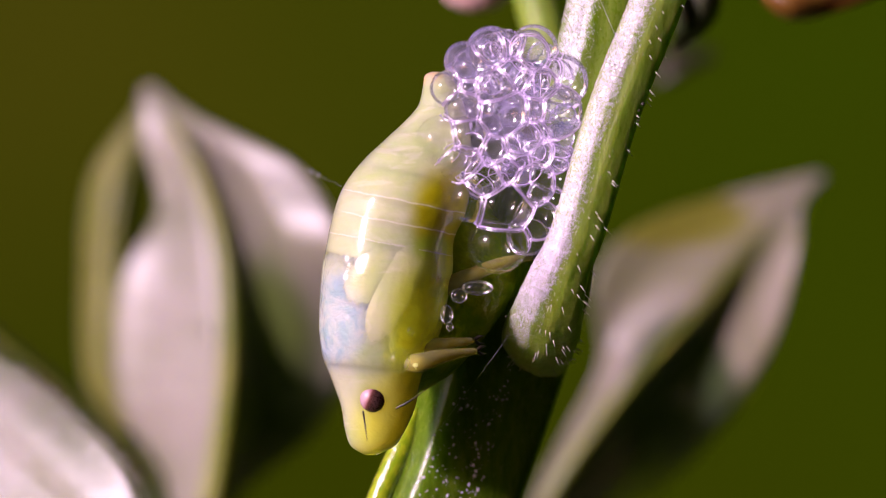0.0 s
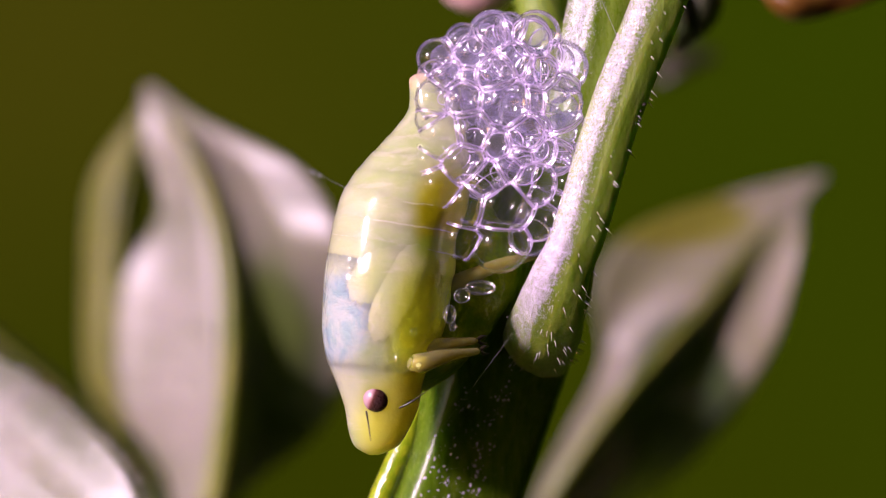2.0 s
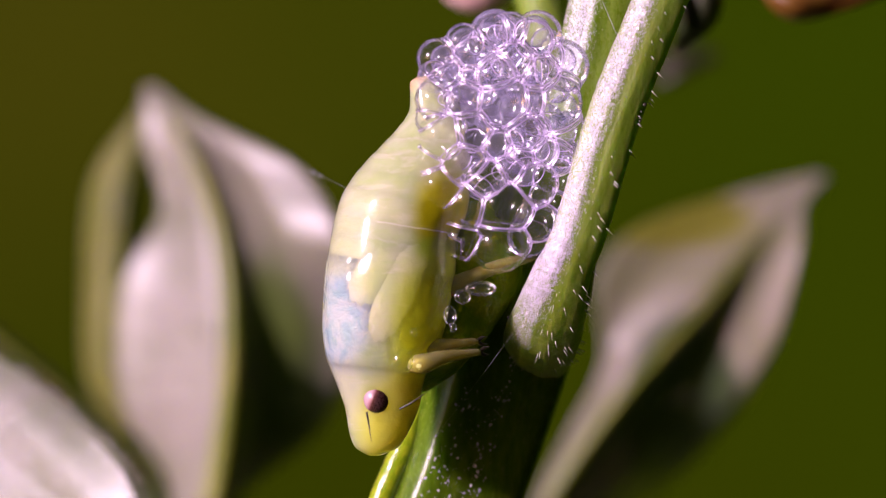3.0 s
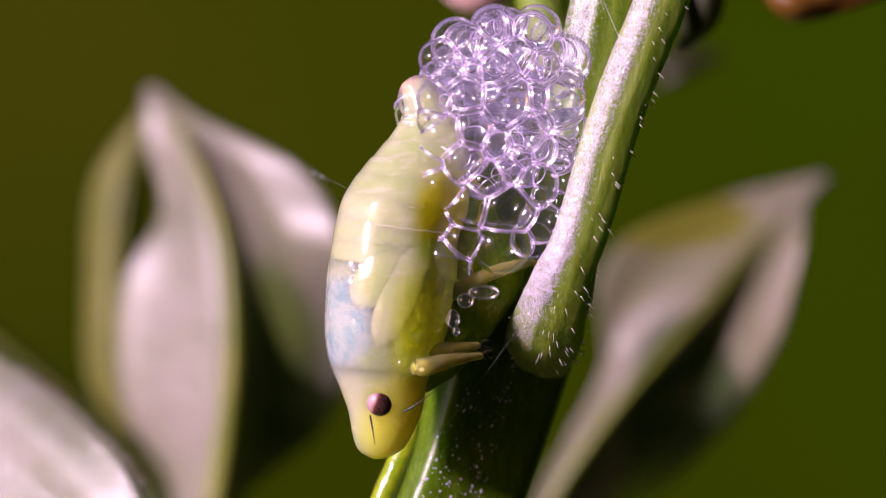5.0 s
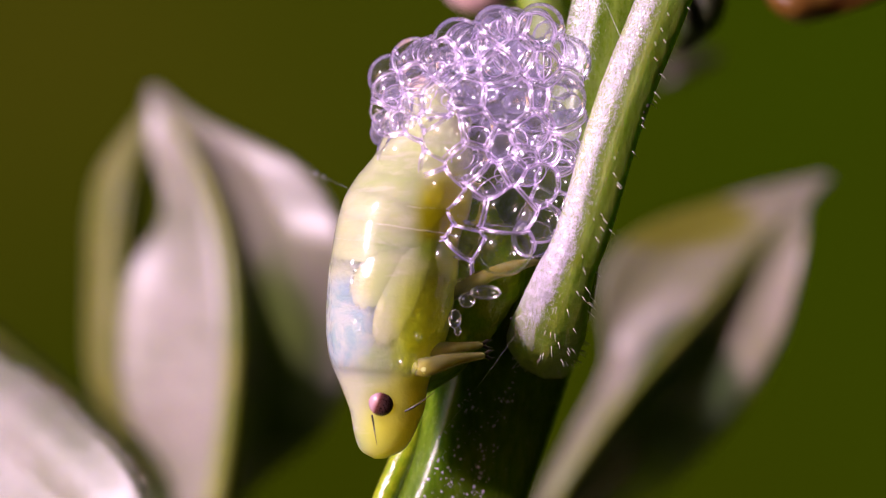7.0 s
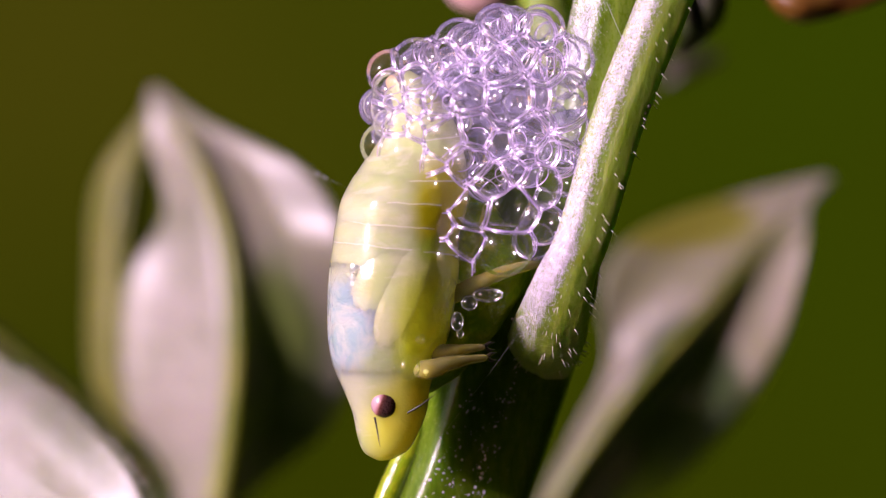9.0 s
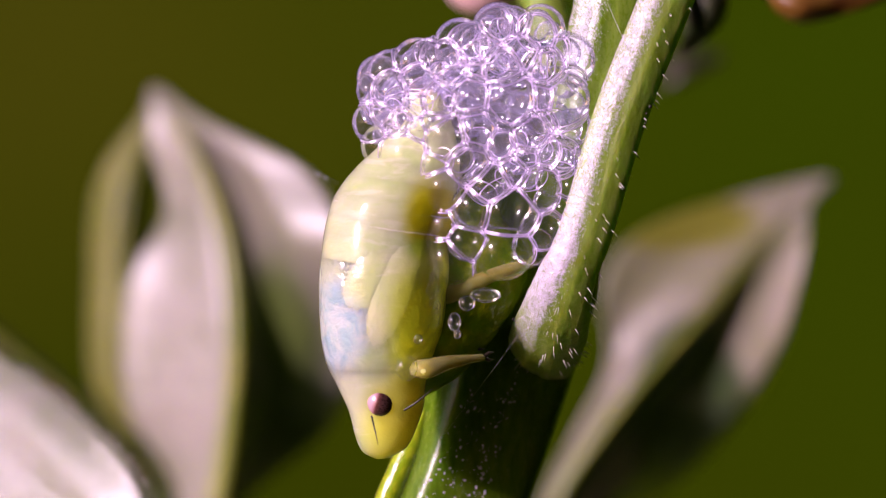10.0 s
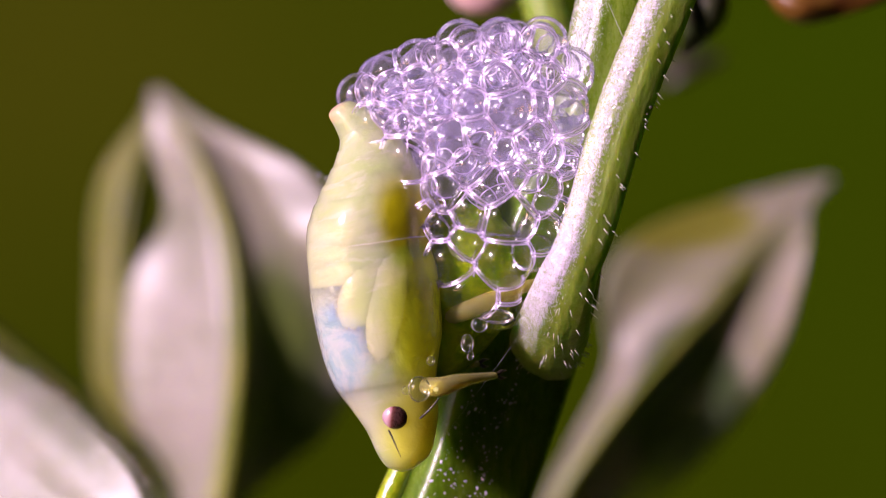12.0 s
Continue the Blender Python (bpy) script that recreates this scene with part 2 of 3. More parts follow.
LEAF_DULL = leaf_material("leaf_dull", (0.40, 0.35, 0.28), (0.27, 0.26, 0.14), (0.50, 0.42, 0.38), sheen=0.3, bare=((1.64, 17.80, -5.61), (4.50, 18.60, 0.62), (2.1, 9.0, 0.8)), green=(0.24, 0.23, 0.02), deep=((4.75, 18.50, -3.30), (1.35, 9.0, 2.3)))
RIB = plain_material("leaf_rib", (0.17, 0.22, 0.01), (0.26, 0.28, 0.03), 1.5)
LEAF_EDGE = leaf_material("leaf_edge", (0.25, 0.25, 0.05), (0.18, 0.20, 0.03), (0.38, 0.28, 0.20), sheen=0.1, coat=0.2)
BUD = plain_material("pink_petal", (0.62, 0.33, 0.36), (0.70, 0.45, 0.42), 0.8)
AMBER = plain_material("amber_leaf", (0.24, 0.13, 0.01), (0.10, 0.025, 0.006), 0.7)
DARK_LEAF = plain_material("dark_leaf", (0.03, 0.05, 0.015), (0.05, 0.03, 0.02), 1.5)
HAIR = plain_material("pale_hair", (0.7, 0.68, 0.6), (0.5, 0.48, 0.4), 3, 0.3)
BRISTLE = plain_material("bristle", (0.012, 0.010, 0.008), (0.03, 0.02, 0.01), 5, 0.35)
LEG = leg_material()
RIDGE = plain_material("ridge_skin", (0.22, 0.34, 0.004), (0.34, 0.42, 0.01), 6.0, 0.2, 0.8, 0.05, 0.1)
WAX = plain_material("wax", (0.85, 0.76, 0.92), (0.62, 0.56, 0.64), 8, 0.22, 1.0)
SILK = plain_material("silk", (0.5, 0.5, 0.55), (0.4, 0.4, 0.4), 2, 0.3)

# ---------------------------------------------------------------- building blocks
ORIGIN = {}


def link_mesh(name, bm, material, origin, smooth=True):
    """A mesh object from a bmesh in millimetres; its own origin goes to origin."""
    o = Vector(origin)
    for v in bm.verts:
        v.co = (v.co - o) * MM
    bmesh.ops.recalc_face_normals(bm, faces=bm.faces)
    me = bpy.data.meshes.new(name)
    bm.to_mesh(me)
    bm.free()
    me.materials.append(material)
    for poly in me.polygons:
        poly.use_smooth = smooth
    ob = new(name, me)
    ORIGIN[ob.name] = o
    return ob


def thing(name, bm, material, origin, label, category, group="", kind=""):
    ob = link_mesh(name, bm, material, origin)
    ob.location = Vector(origin) * MM
    return tagged(ob, label, category, group, kind)


def hub(name, origin, label, category, group=""):
    ob = new(name)
    ob.empty_display_size = 0.0005
    ob.location = Vector(origin) * MM
    ORIGIN[ob.name] = Vector(origin)
    return tagged(ob, label, category, group)


def part(name, bm, material, parent, label="", origin=None):
    o = ORIGIN[parent.name] if origin is None else Vector(origin)
    ob = link_mesh(name, bm, material, o)
    ob.parent = parent
    ob.location = (o - ORIGIN[parent.name]) * MM
    if label:
        ob["label"] = label
    return ob


def spline(points, count):
    """A smooth line through the points, as count places."""
    p = [np.array(v, float) for v in points]
    p = [2 * p[0] - p[1]] + p + [2 * p[-1] - p[-2]]
    out = []
    for i in range(count):
        u = i / (count - 1) * (len(p) - 3)
        k = min(int(u), len(p) - 4)
        f = u - k
        a, b, c, d = p[k:k + 4]
        out.append(0.5 * (2 * b + (c - a) * f + (2 * a - 5 * b + 4 * c - d) * f * f + (3 * b - a - 3 * c + d) * f ** 3))
    return out


def skin_rings(bm, rings, cap=True):
    """Joins rings of places into a skin."""
    made = [[bm.verts.new(v) for v in ring] for ring in rings]
    n = len(rings[0])
    for a, b in zip(made, made[1:]):
        for i in range(n):
            bm.faces.new((a[i], a[(i + 1) % n], b[(i + 1) % n], b[i]))
    if cap:
        bm.faces.new(made[0])
        bm.faces.new(made[-1])


def tube(bm, line, radii, sides=8, shape=None, cap=True):
    """A tube along a line; shape(i, angle) scales its radius."""
    line = [Vector(v) for v in line]
    rings = []
    side = None
    for i, c in enumerate(line):
        way = (line[min(i + 1, len(line) - 1)] - line[max(i - 1, 0)]).normalized()
        if side is None:
            side = way.cross(Vector((0, 1, 0)))
            if side.length < 0.1:
                side = way.cross(Vector((1, 0, 0)))
        side = (side - way * side.dot(way)).normalized()
        up = way.cross(side)
        r = radii if isinstance(radii, (int, float)) else radii[min(i, len(radii) - 1)]
        ring = []
        for k in range(sides):
            a = 2 * math.pi * k / sides
            f = r * (shape(i / (len(line) - 1), a) if shape else 1)
            ring.append(c + (side * math.cos(a) + up * math.sin(a)) * f)
        rings.append(ring)
    skin_rings(bm, rings, cap)
    return rings


def ellipsoid(bm, centre, size, turn=(0, 0, 0), detail=3):
    m = Matrix.LocRotScale(centre, Euler([radians(a) for a in turn]), size)
    bmesh.ops.create_icosphere(bm, subdivisions=detail, radius=1, matrix=m)


def blade(bm, keel, left, right, sag_left, sag_right, skew=0.5, count=36, across=14):
    """A folded leaf blade between two margins, with its keel towards the viewer."""
    k, l, r = (spline(v, count) for v in (keel, left, right))
    rows = []
    for i in range(count):
        u = i / (count - 1)
        row = []
        for side, sag in ((l, sag_left), (r, sag_right)):
            line = []
            for j in range(across + 1):
                f = j / across
                p = k[i] * (1 - f) + side[i] * f
                arch = math.sin(math.pi * min(max(u, 0.02), 0.98))
                if sag > 1:  # a half that hollows behind the keel and turns forward towards its margin
                    g = min(1, max(0, (f - skew + 0.15) / 0.35))
                    g = 0.65 * g * g * (3 - 2 * g) + 0.35 * max(0, (f - skew - 0.1) / (0.9 - skew))
                    p[1] = k[i][1] * (1 - g) + side[i][1] * g + 0.35 * sag * math.sin(math.pi * min(1, f / (skew + 0.25))) * arch
                else:
                    p[1] += sag * math.sin(math.pi * f) * arch
                p[1] += 0.06 * math.sin(9 * u + 5 * f + sag * 7) * f
                line.append(p)
            row.append(line)
        rows.append(row[0][::-1] + row[1][1:])
    made = [[bm.verts.new(p) for p in row] for row in rows]
    for a, b in zip(made, made[1:]):
        for i in range(len(a) - 1):
            bm.faces.new((a[i], a[i + 1], b[i + 1], b[i]))


def thicken(ob, mm):
    s = ob.modifiers.new("thickness", "SOLIDIFY")
    s.thickness, s.offset = mm * MM, 0
    return ob


# ---------------------------------------------------------------- setting: the distance
def backdrop():
    n = Nodes("distant_meadow")
    p = n.place((0, 0, 0), (0.004, 0.004, 0.004))
    f = n.noise(p, 2.2, 3)
    tc = n.tree.nodes.new("ShaderNodeTexCoord")
    sx = n.tree.nodes.new("ShaderNodeSeparateXYZ")
    n.link(tc.outputs["Object"], sx.inputs[0])
    base = n.mix(n.span(sx.outputs[0], -0.035, 0.03), (0.046, 0.054, 0.002), (0.022, 0.050, 0.0))
    base = n.mix(n.span(f, 0.35, 0.65), base, (0.023, 0.040, 0.0))
    n.set(Base_Color=base, Roughness=1.0, Specular_IOR_Level=0.0)
    bm = bmesh.new()
    rows = []
    for i in range(25):
        a = radians(-95 + 283 * i / 24)
        rows.append([(430 * math.sin(a), 120 + 230 * math.cos(a), z) for z in (-300, -150, 0, 150, 300)])
    made = [[bm.verts.new(v) for v in row] for row in rows]
    for a, b in zip(made, made[1:]):
        for i in range(4):
            bm.faces.new((a[i], a[i + 1], b[i + 1], b[i]))
    ob = thing("backdrop", bm, n.mat, (0, 350, 0), "blurred olive and green meadow far behind the plant", "backdrop", kind="structure")
    thicken(ob, 4)
    turf = Nodes("meadow_turf")
    q = turf.place((0, 0, 0), (0.02, 0.02, 0.02))
    f = turf.noise(q, 2.0, 5)
    turf.set(Base_Color=turf.mix(turf.span(f, 0.35, 0.65), (0.06, 0.10, 0.012), (0.12, 0.14, 0.03)), Roughness=0.9)
    turf.bump(f, 0.6, 20)
    bm = bmesh.new()
    bmesh.ops.create_grid(bm, x_segments=24, y_segments=24, size=1500)
    for v in bm.verts:
        v.co.z = -302 + 6 * noise.noise(v.co * 0.01)
    thing("ground", bm, turf.mat, (0, 0, -302), "short green meadow turf below the plant", "ground", kind="structure")


backdrop()


# ---------------------------------------------------------------- the plant
def ridged(u, a):
    return 1 + 0.025 * math.cos(5 * a + 0.6) + 0.01 * math.sin(11 * a + 4 * u)


def angled(u, a):
    """The main stem's section: a flat face on each side of a blunt front edge."""
    near = (1 / 1.22) ** 7
    for way, gap in ((25, 1.04), (112, 0.79)):
        near += (max(0, math.cos(a - radians(way))) / gap) ** 7
    return near ** (-1 / 7) / 1.22 * (1 + 0.006 * math.sin(11 * a + 4 * u))


plant = hub("plant_stem", (-0.23, 1.30, -4.88), "green hairy plant stem with a glossy side stalk", "stem")
bm = bmesh.new()
line = spline([(-1.46, 2.30, -8.22), (-0.54, 2.25, -5.53), (0.05, 2.20, -4.19), (0.70, 2.10, -2.37), (1.20, 1.70, -0.75), (1.78, 1.40, 1.14), (2.06, 1.38, 1.68)], 60)
radii = [1.22 if i < 41 else 1.22 - 0.66 * min(1, (i - 41) / 17) for i in range(60)]
tube(bm, line, radii, 64, angled)
stem_line = line
part("main_stem", bm, STEM, plant, "dark glossy green main stem with pale specks")
bm = bmesh.new()
upper = spline([(1.79, 1.42, 0.57), (2.11, 1.36, 1.68), (2.41, 1.30, 2.74), (2.73, 1.30, 4.15), (3.20, 1.30, 6.22)], 160)


def fibres(u, a):
    """Fine lengthwise fibres and small bumps of the stalks' skin."""
    q = Vector((math.cos(a) * 9, math.sin(a) * 9, u * 34))
    r = Vector((math.cos(a) * 5, math.sin(a) * 5, u * 95))
    flat = 1 / math.hypot(math.cos(a), math.sin(a) / 0.62)
    return flat * (1 + 0.02 * math.cos(7 * a) + 0.015 * math.sin(3 * a + 20 * u) + 0.013 * noise.noise(q) + 0.010 * noise.noise(r))


upper_rings = tube(bm, upper, [0.56 + 0.05 * min(1, i / 30) for i in range(160)], 72, lambda u, a: fibres(u * 0.6, a) + 0.04 * math.cos(5 * a + 0.6))
part("upper_stem", bm, UPPER, plant, "pale waxy upper stem with hairs")
bm = bmesh.new()
line = spline([(1.52, 2.10, -2.03), (1.60, 1.05, -1.54), (1.74, 0.12, -0.99), (1.94, -0.35, -0.36), (2.23, -0.55, 0.38), (2.79, -0.60, 2.22), (3.50, -0.60, 4.05), (4.38, -0.60, 6.26)], 340)
radii = [0.46 + 0.17 * min(1, i / 45) - 0.19 * max(0, min(1, (i - 70) / 90)) for i in range(340)]
line_rings = tube(bm, line, radii, 96, fibres)
part("side_stalk", bm, PETIOLE, plant, "pale waxy side stalk covered in short hairs")


def hair_line(bm, foot, way, length, thick):
    foot, way = Vector(foot), Vector(way).normalized()
    bend = Vector((0, 0, -0.15 * length))
    tube(bm, [foot, foot + way * length * 0.5 + bend * 0.3, foot + way * length + bend], [thick, thick * 0.7, thick * 0.15], 4)


rng = random.Random(4)
bm = bmesh.new()
for i in range(160):
    k = rng.randrange(30, 320) if rng.random() < 0.75 else rng.randrange(30, 100)
    c, nx = Vector(line[k]), Vector(line[k + 1]) - Vector(line[k])
    a = rng.uniform(-0.3, 1.7) if rng.random() < 0.8 else rng.uniform(1.5, 2.8)
    side = Vector((0, 1, 0)).cross(nx.normalized()).normalized()
    out = side * math.cos(a) + side.cross(nx.normalized()) * math.sin(a)
    if rng.random() < 0.4:
        out = (side * 1.0 + Vector((0, rng.uniform(-0.3, 0.3), 0))).normalized()
    hair_line(bm, c + out * (radii[k] * fibres(k / 339, a) - 0.02), out + nx.normalized() * -0.4, rng.uniform(0.07, 0.15), 0.009)
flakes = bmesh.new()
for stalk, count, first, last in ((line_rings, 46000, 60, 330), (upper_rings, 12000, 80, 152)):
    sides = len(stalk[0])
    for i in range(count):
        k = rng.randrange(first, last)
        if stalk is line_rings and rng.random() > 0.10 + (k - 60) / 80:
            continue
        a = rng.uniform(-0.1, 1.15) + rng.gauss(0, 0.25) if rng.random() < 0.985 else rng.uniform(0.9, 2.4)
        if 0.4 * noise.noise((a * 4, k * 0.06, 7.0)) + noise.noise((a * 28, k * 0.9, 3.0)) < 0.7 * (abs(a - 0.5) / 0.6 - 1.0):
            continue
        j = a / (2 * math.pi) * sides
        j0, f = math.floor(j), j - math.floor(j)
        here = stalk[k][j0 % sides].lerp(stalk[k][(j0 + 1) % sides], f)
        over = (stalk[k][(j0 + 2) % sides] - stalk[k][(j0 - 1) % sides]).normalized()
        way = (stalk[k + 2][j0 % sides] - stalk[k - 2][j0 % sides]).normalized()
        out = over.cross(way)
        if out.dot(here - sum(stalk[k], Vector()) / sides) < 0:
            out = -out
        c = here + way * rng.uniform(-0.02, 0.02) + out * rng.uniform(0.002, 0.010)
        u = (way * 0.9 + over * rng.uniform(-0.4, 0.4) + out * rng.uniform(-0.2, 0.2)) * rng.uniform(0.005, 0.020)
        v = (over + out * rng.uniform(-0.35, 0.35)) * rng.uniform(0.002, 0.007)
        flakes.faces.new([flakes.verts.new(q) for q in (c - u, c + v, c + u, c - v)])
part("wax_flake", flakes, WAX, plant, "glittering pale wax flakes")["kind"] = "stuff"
hairs = part("stalk_hair", bm, HAIR, plant, "short stiff pale hairs")
hairs["kind"] = "stuff"


bm = bmesh.new()
for i in range(520):
    k = rng.randrange(14, 38)
    f = rng.random()
    c = Vector(stem_line[k]).lerp(Vector(stem_line[k + 1]), f)
    a = rng.uniform(1.0, 2.2)
    side = Vector((-0.93, 0, 0.36))
    out = side * math.cos(a) - Vector((0, 1, 0)) * math.sin(a)
    size = 0.005 + 0.019 * rng.random() ** 3
    ellipsoid(bm, c + out * (1.22 * angled(0, a)), (size, size * 0.8, size * rng.uniform(0.8, 2.0)), (0, rng.uniform(-40, 60), 0), 1)
part("speck", bm, WAX, plant, "tiny pale specks")["kind"] = "stuff"
for spot, size in (((3.24, -0.95, 2.35), 0.035), ((3.18, -0.95, 2.24), 0.02), ((3.16, -0.95, 2.08), 0.022), ((1.03, -0.42, -1.10), 0.022)):
    bm = bmesh.new()
    ellipsoid(bm, spot, (size, size * 0.6, size * 1.2), (0, 25, 0), 1)
    part("grain", bm, BRISTLE, plant, "tiny black grain")
bm = bmesh.new()
tube(bm, spline([(-1.33, 1.80, -4.93), (-1.07, 1.75, -4.18), (-0.86, 1.75, -3.69), (-0.65, 1.80, -3.22), (-0.43, 1.90, -2.65)], 24), [0.2] * 17 + [0.19, 0.17, 0.15, 0.12, 0.08, 0.05, 0.02], 16)
part("ridge", bm, RIDGE, plant, "glossy green ridge along the stem")


def silk(name, a, b, sag, thick, drops=()):
    a, b = Vector(a), Vector(b)
    ob = hub(name, a, "fine silk thread" + (" with tiny droplets" if drops else " stretched over the stem"), "thread", "silk threads")
    m = bmesh.new()
    tube(m, [a.lerp(b, k / 10) + Vector((0, 0, -sag * math.sin(math.pi * k / 10))) for k in range(11)], thick, 5)
    part("thread", m, SILK, ob)
    for f, r in drops:
        m = bmesh.new()
        ellipsoid(m, a.lerp(b, f) + Vector((0, 0, -sag * math.sin(math.pi * f))), (r, r, r))
        part("droplet", m, SILK, ob)


silk("silk_thread", (-0.11, 0.90, -3.04), (1.11, -0.75, -1.35), 0.01, 0.001)
silk("silk_thread", (2.57, -0.20, 4.07), (2.88, -0.90, 3.26), 0.0, 0.004)
silk("silk_thread", (-2.44, 4.20, 1.42), (-1.48, 0.60, 0.94), 0.0, 0.0013, ((0.2, 0.026), (0.34, 0.026)))

# ---------------------------------------------------------------- leaves behind
def leaf(name, keel, left, right, sags, material, label, rib=1.0, thick=0.12):
    ob = hub(name, keel[0], label, "leaf", "leaves round the stem")
    b = bmesh.new()
    blade(b, keel, left, right, *sags)
    thicken(part("blade", b, material, ob), thick)
    if rib:
        b = bmesh.new()
        line = [v + np.array((0.14, 0.02, 0)) for v in spline(keel, 30)]
        tube(b, line, [0.36 * rib * (1 - 0.9 * i / 29) for i in range(30)], 12)
        part("midrib", b, RIB, ob, "yellow-green midrib")
    return ob


leaf("leaf", [(-5.20, 17.50, -6.27), (-4.73, 17.50, -4.94), (-4.43, 17.30, -2.90), (-4.39, 17.30, -1.33), (-4.58, 17.60, 0.24), (-5.13, 18.20, 1.70), (-5.66, 18.60, 2.63), (-5.94, 19.00, 3.28)],
     [(-5.45, 18.00, -6.30), (-5.46, 18.20, -4.73), (-6.46, 18.70, -3.17), (-6.58, 18.80, -1.81), (-6.38, 18.80, -0.44), (-5.66, 18.80, 0.81), (-6.05, 18.80, 2.22), (-6.03, 19.10, 3.26)],
     [(-5.00, 18.00, -6.30), (-4.03, 19.00, -4.88), (-2.55, 19.80, -3.64), (-1.82, 17.40, -2.00), (-1.85, 14.90, -0.16), (-2.74, 15.60, 1.50), (-4.65, 16.90, 2.48), (-5.85, 18.60, 3.26)],
     (0.05, 2.2, 0.3), LEAF_PALE, "pale folded leaf with a pinkish sheen, out of focus", rib=0.7)
leaf("leaf", [(-6.24, 19.40, -3.64), (-6.68, 19.20, -2.50), (-6.75, 19.20, -0.67), (-6.59, 19.20, 1.15), (-6.03, 19.70, 2.88)],
     [(-6.46, 19.70, -3.71), (-7.22, 19.90, -2.63), (-7.30, 19.90, -0.68), (-7.13, 19.90, 1.39), (-6.12, 19.80, 2.90)],
     [(-6.28, 20.40, -3.62), (-6.40, 20.60, -2.42), (-6.35, 20.60, -0.68), (-6.16, 20.40, 1.17), (-6.00, 20.00, 2.88)],
     (-0.1, 0.2), LEAF_EDGE, "narrow leaf edge with yellow-green rim, out of focus", rib=0.35)
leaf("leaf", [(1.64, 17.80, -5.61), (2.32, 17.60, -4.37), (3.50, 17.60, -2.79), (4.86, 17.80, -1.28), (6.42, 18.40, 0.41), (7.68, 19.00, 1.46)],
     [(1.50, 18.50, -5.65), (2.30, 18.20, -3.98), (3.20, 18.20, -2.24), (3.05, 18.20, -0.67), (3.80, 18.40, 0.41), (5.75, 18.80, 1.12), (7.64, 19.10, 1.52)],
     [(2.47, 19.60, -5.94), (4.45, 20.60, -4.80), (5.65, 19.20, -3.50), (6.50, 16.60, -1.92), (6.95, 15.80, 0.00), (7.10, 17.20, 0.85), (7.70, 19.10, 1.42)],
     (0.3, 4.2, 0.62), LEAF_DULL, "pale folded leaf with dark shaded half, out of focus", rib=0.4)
leaf("leaf", [(-10.44, 10.20, -2.07), (-8.62, 8.60, -3.26), (-7.30, 7.40, -4.12), (-6.22, 6.40, -4.98), (-5.49, 5.80, -5.83)],
     [(-10.55, 11.20, 0.01), (-8.72, 9.60, -1.54), (-7.03, 7.80, -2.67), (-5.67, 6.40, -3.83), (-4.89, 5.80, -5.54)],
     [(-11.50, 10.40, -4.78), (-9.69, 9.00, -5.74), (-8.37, 8.00, -6.08), (-7.07, 7.00, -6.22), (-5.80, 6.00, -6.15)],
     (-0.2, -0.2), LEAF_FROST, "pale hairy leaf with glossy pinkish surface", rib=False)
frosted = bpy.data.objects["leaf.003"]
bm = bmesh.new()
edge = spline([(-10.55, 11.20, 0.01), (-8.72, 9.60, -1.54), (-7.03, 7.80, -2.67), (-5.67, 6.40, -3.83), (-4.89, 5.80, -5.54)], 160)
for i in range(60, 158):
    out = Vector((0.7, rng.uniform(-0.5, 0.3), 0.7))
    hair_line(bm, Vector(edge[i]), out + Vector((rng.uniform(-0.4, 0.4), 0, rng.uniform(-0.4, 0.4))), rng.uniform(0.1, 0.28), 0.010)
part("margin_hair", bm, HAIR, frosted, "fine pale hairs along the margin")["kind"] = "stuff"
leaf("leaf", [(-10.39, 20.00, -0.91), (-9.01, 20.00, -2.06), (-7.63, 20.00, -3.21), (-6.02, 20.00, -4.70), (-5.22, 20.00, -6.42)],
     [(-10.43, 20.40, -0.68), (-8.99, 20.40, -1.83), (-7.54, 20.40, -2.99), (-5.93, 20.40, -4.55), (-5.17, 20.30, -6.33)],
     [(-10.43, 20.40, -1.37), (-9.10, 20.40, -2.53), (-7.89, 20.40, -3.56), (-6.28, 20.40, -5.06), (-5.29, 20.30, -6.56)],
     (0, 0), DARK_LEAF, "dark green shaded leaf, out of focus", rib=0.2)
leaf("leaf", [(4.07, 6.90, 5.23), (4.32, 6.90, 4.42), (4.43, 7.10, 3.93), (4.14, 7.30, 3.59)],
     [(4.06, 6.70, 5.21), (4.06, 6.70, 4.41), (4.12, 6.90, 3.92), (4.11, 7.30, 3.58)],
     [(4.78, 7.10, 5.24), (4.91, 7.10, 4.48), (4.74, 7.30, 3.99), (4.17, 7.30, 3.58)],
     (-0.2, -0.2), DARK_LEAF, "small dark green leaf beside the stalk", rib=False)
leaf("leaf", [(4.40, 22.00, 3.64), (4.99, 22.00, 3.88), (5.65, 22.30, 4.06)],
     [(4.40, 22.00, 3.99), (5.00, 22.10, 4.12), (5.64, 22.30, 4.10)],
     [(4.40, 22.00, 3.41), (5.05, 22.10, 3.67), (5.66, 22.30, 4.03)],
     (-0.1, -0.1), DARK_LEAF, "withered brown leaf tip, out of focus", rib=False)
leaf("leaf", [(5.52, 7.70, 5.07), (6.12, 7.50, 4.65), (6.74, 7.70, 4.61), (7.99, 8.10, 4.89)],
     [(5.54, 7.90, 5.10), (6.04, 7.90, 5.18), (6.86, 7.90, 5.18), (7.99, 8.10, 5.09)],
     [(5.53, 7.80, 4.67), (6.13, 7.70, 4.18), (6.85, 7.80, 4.22), (7.89, 8.10, 4.58)],
     (-0.2, -0.2), AMBER, "amber leaf with dark red edge, out of focus", rib=False)
bm = bmesh.new()
ellipsoid(bm, (0.61, 10.50, 5.02), (0.75, 0.6, 0.65))
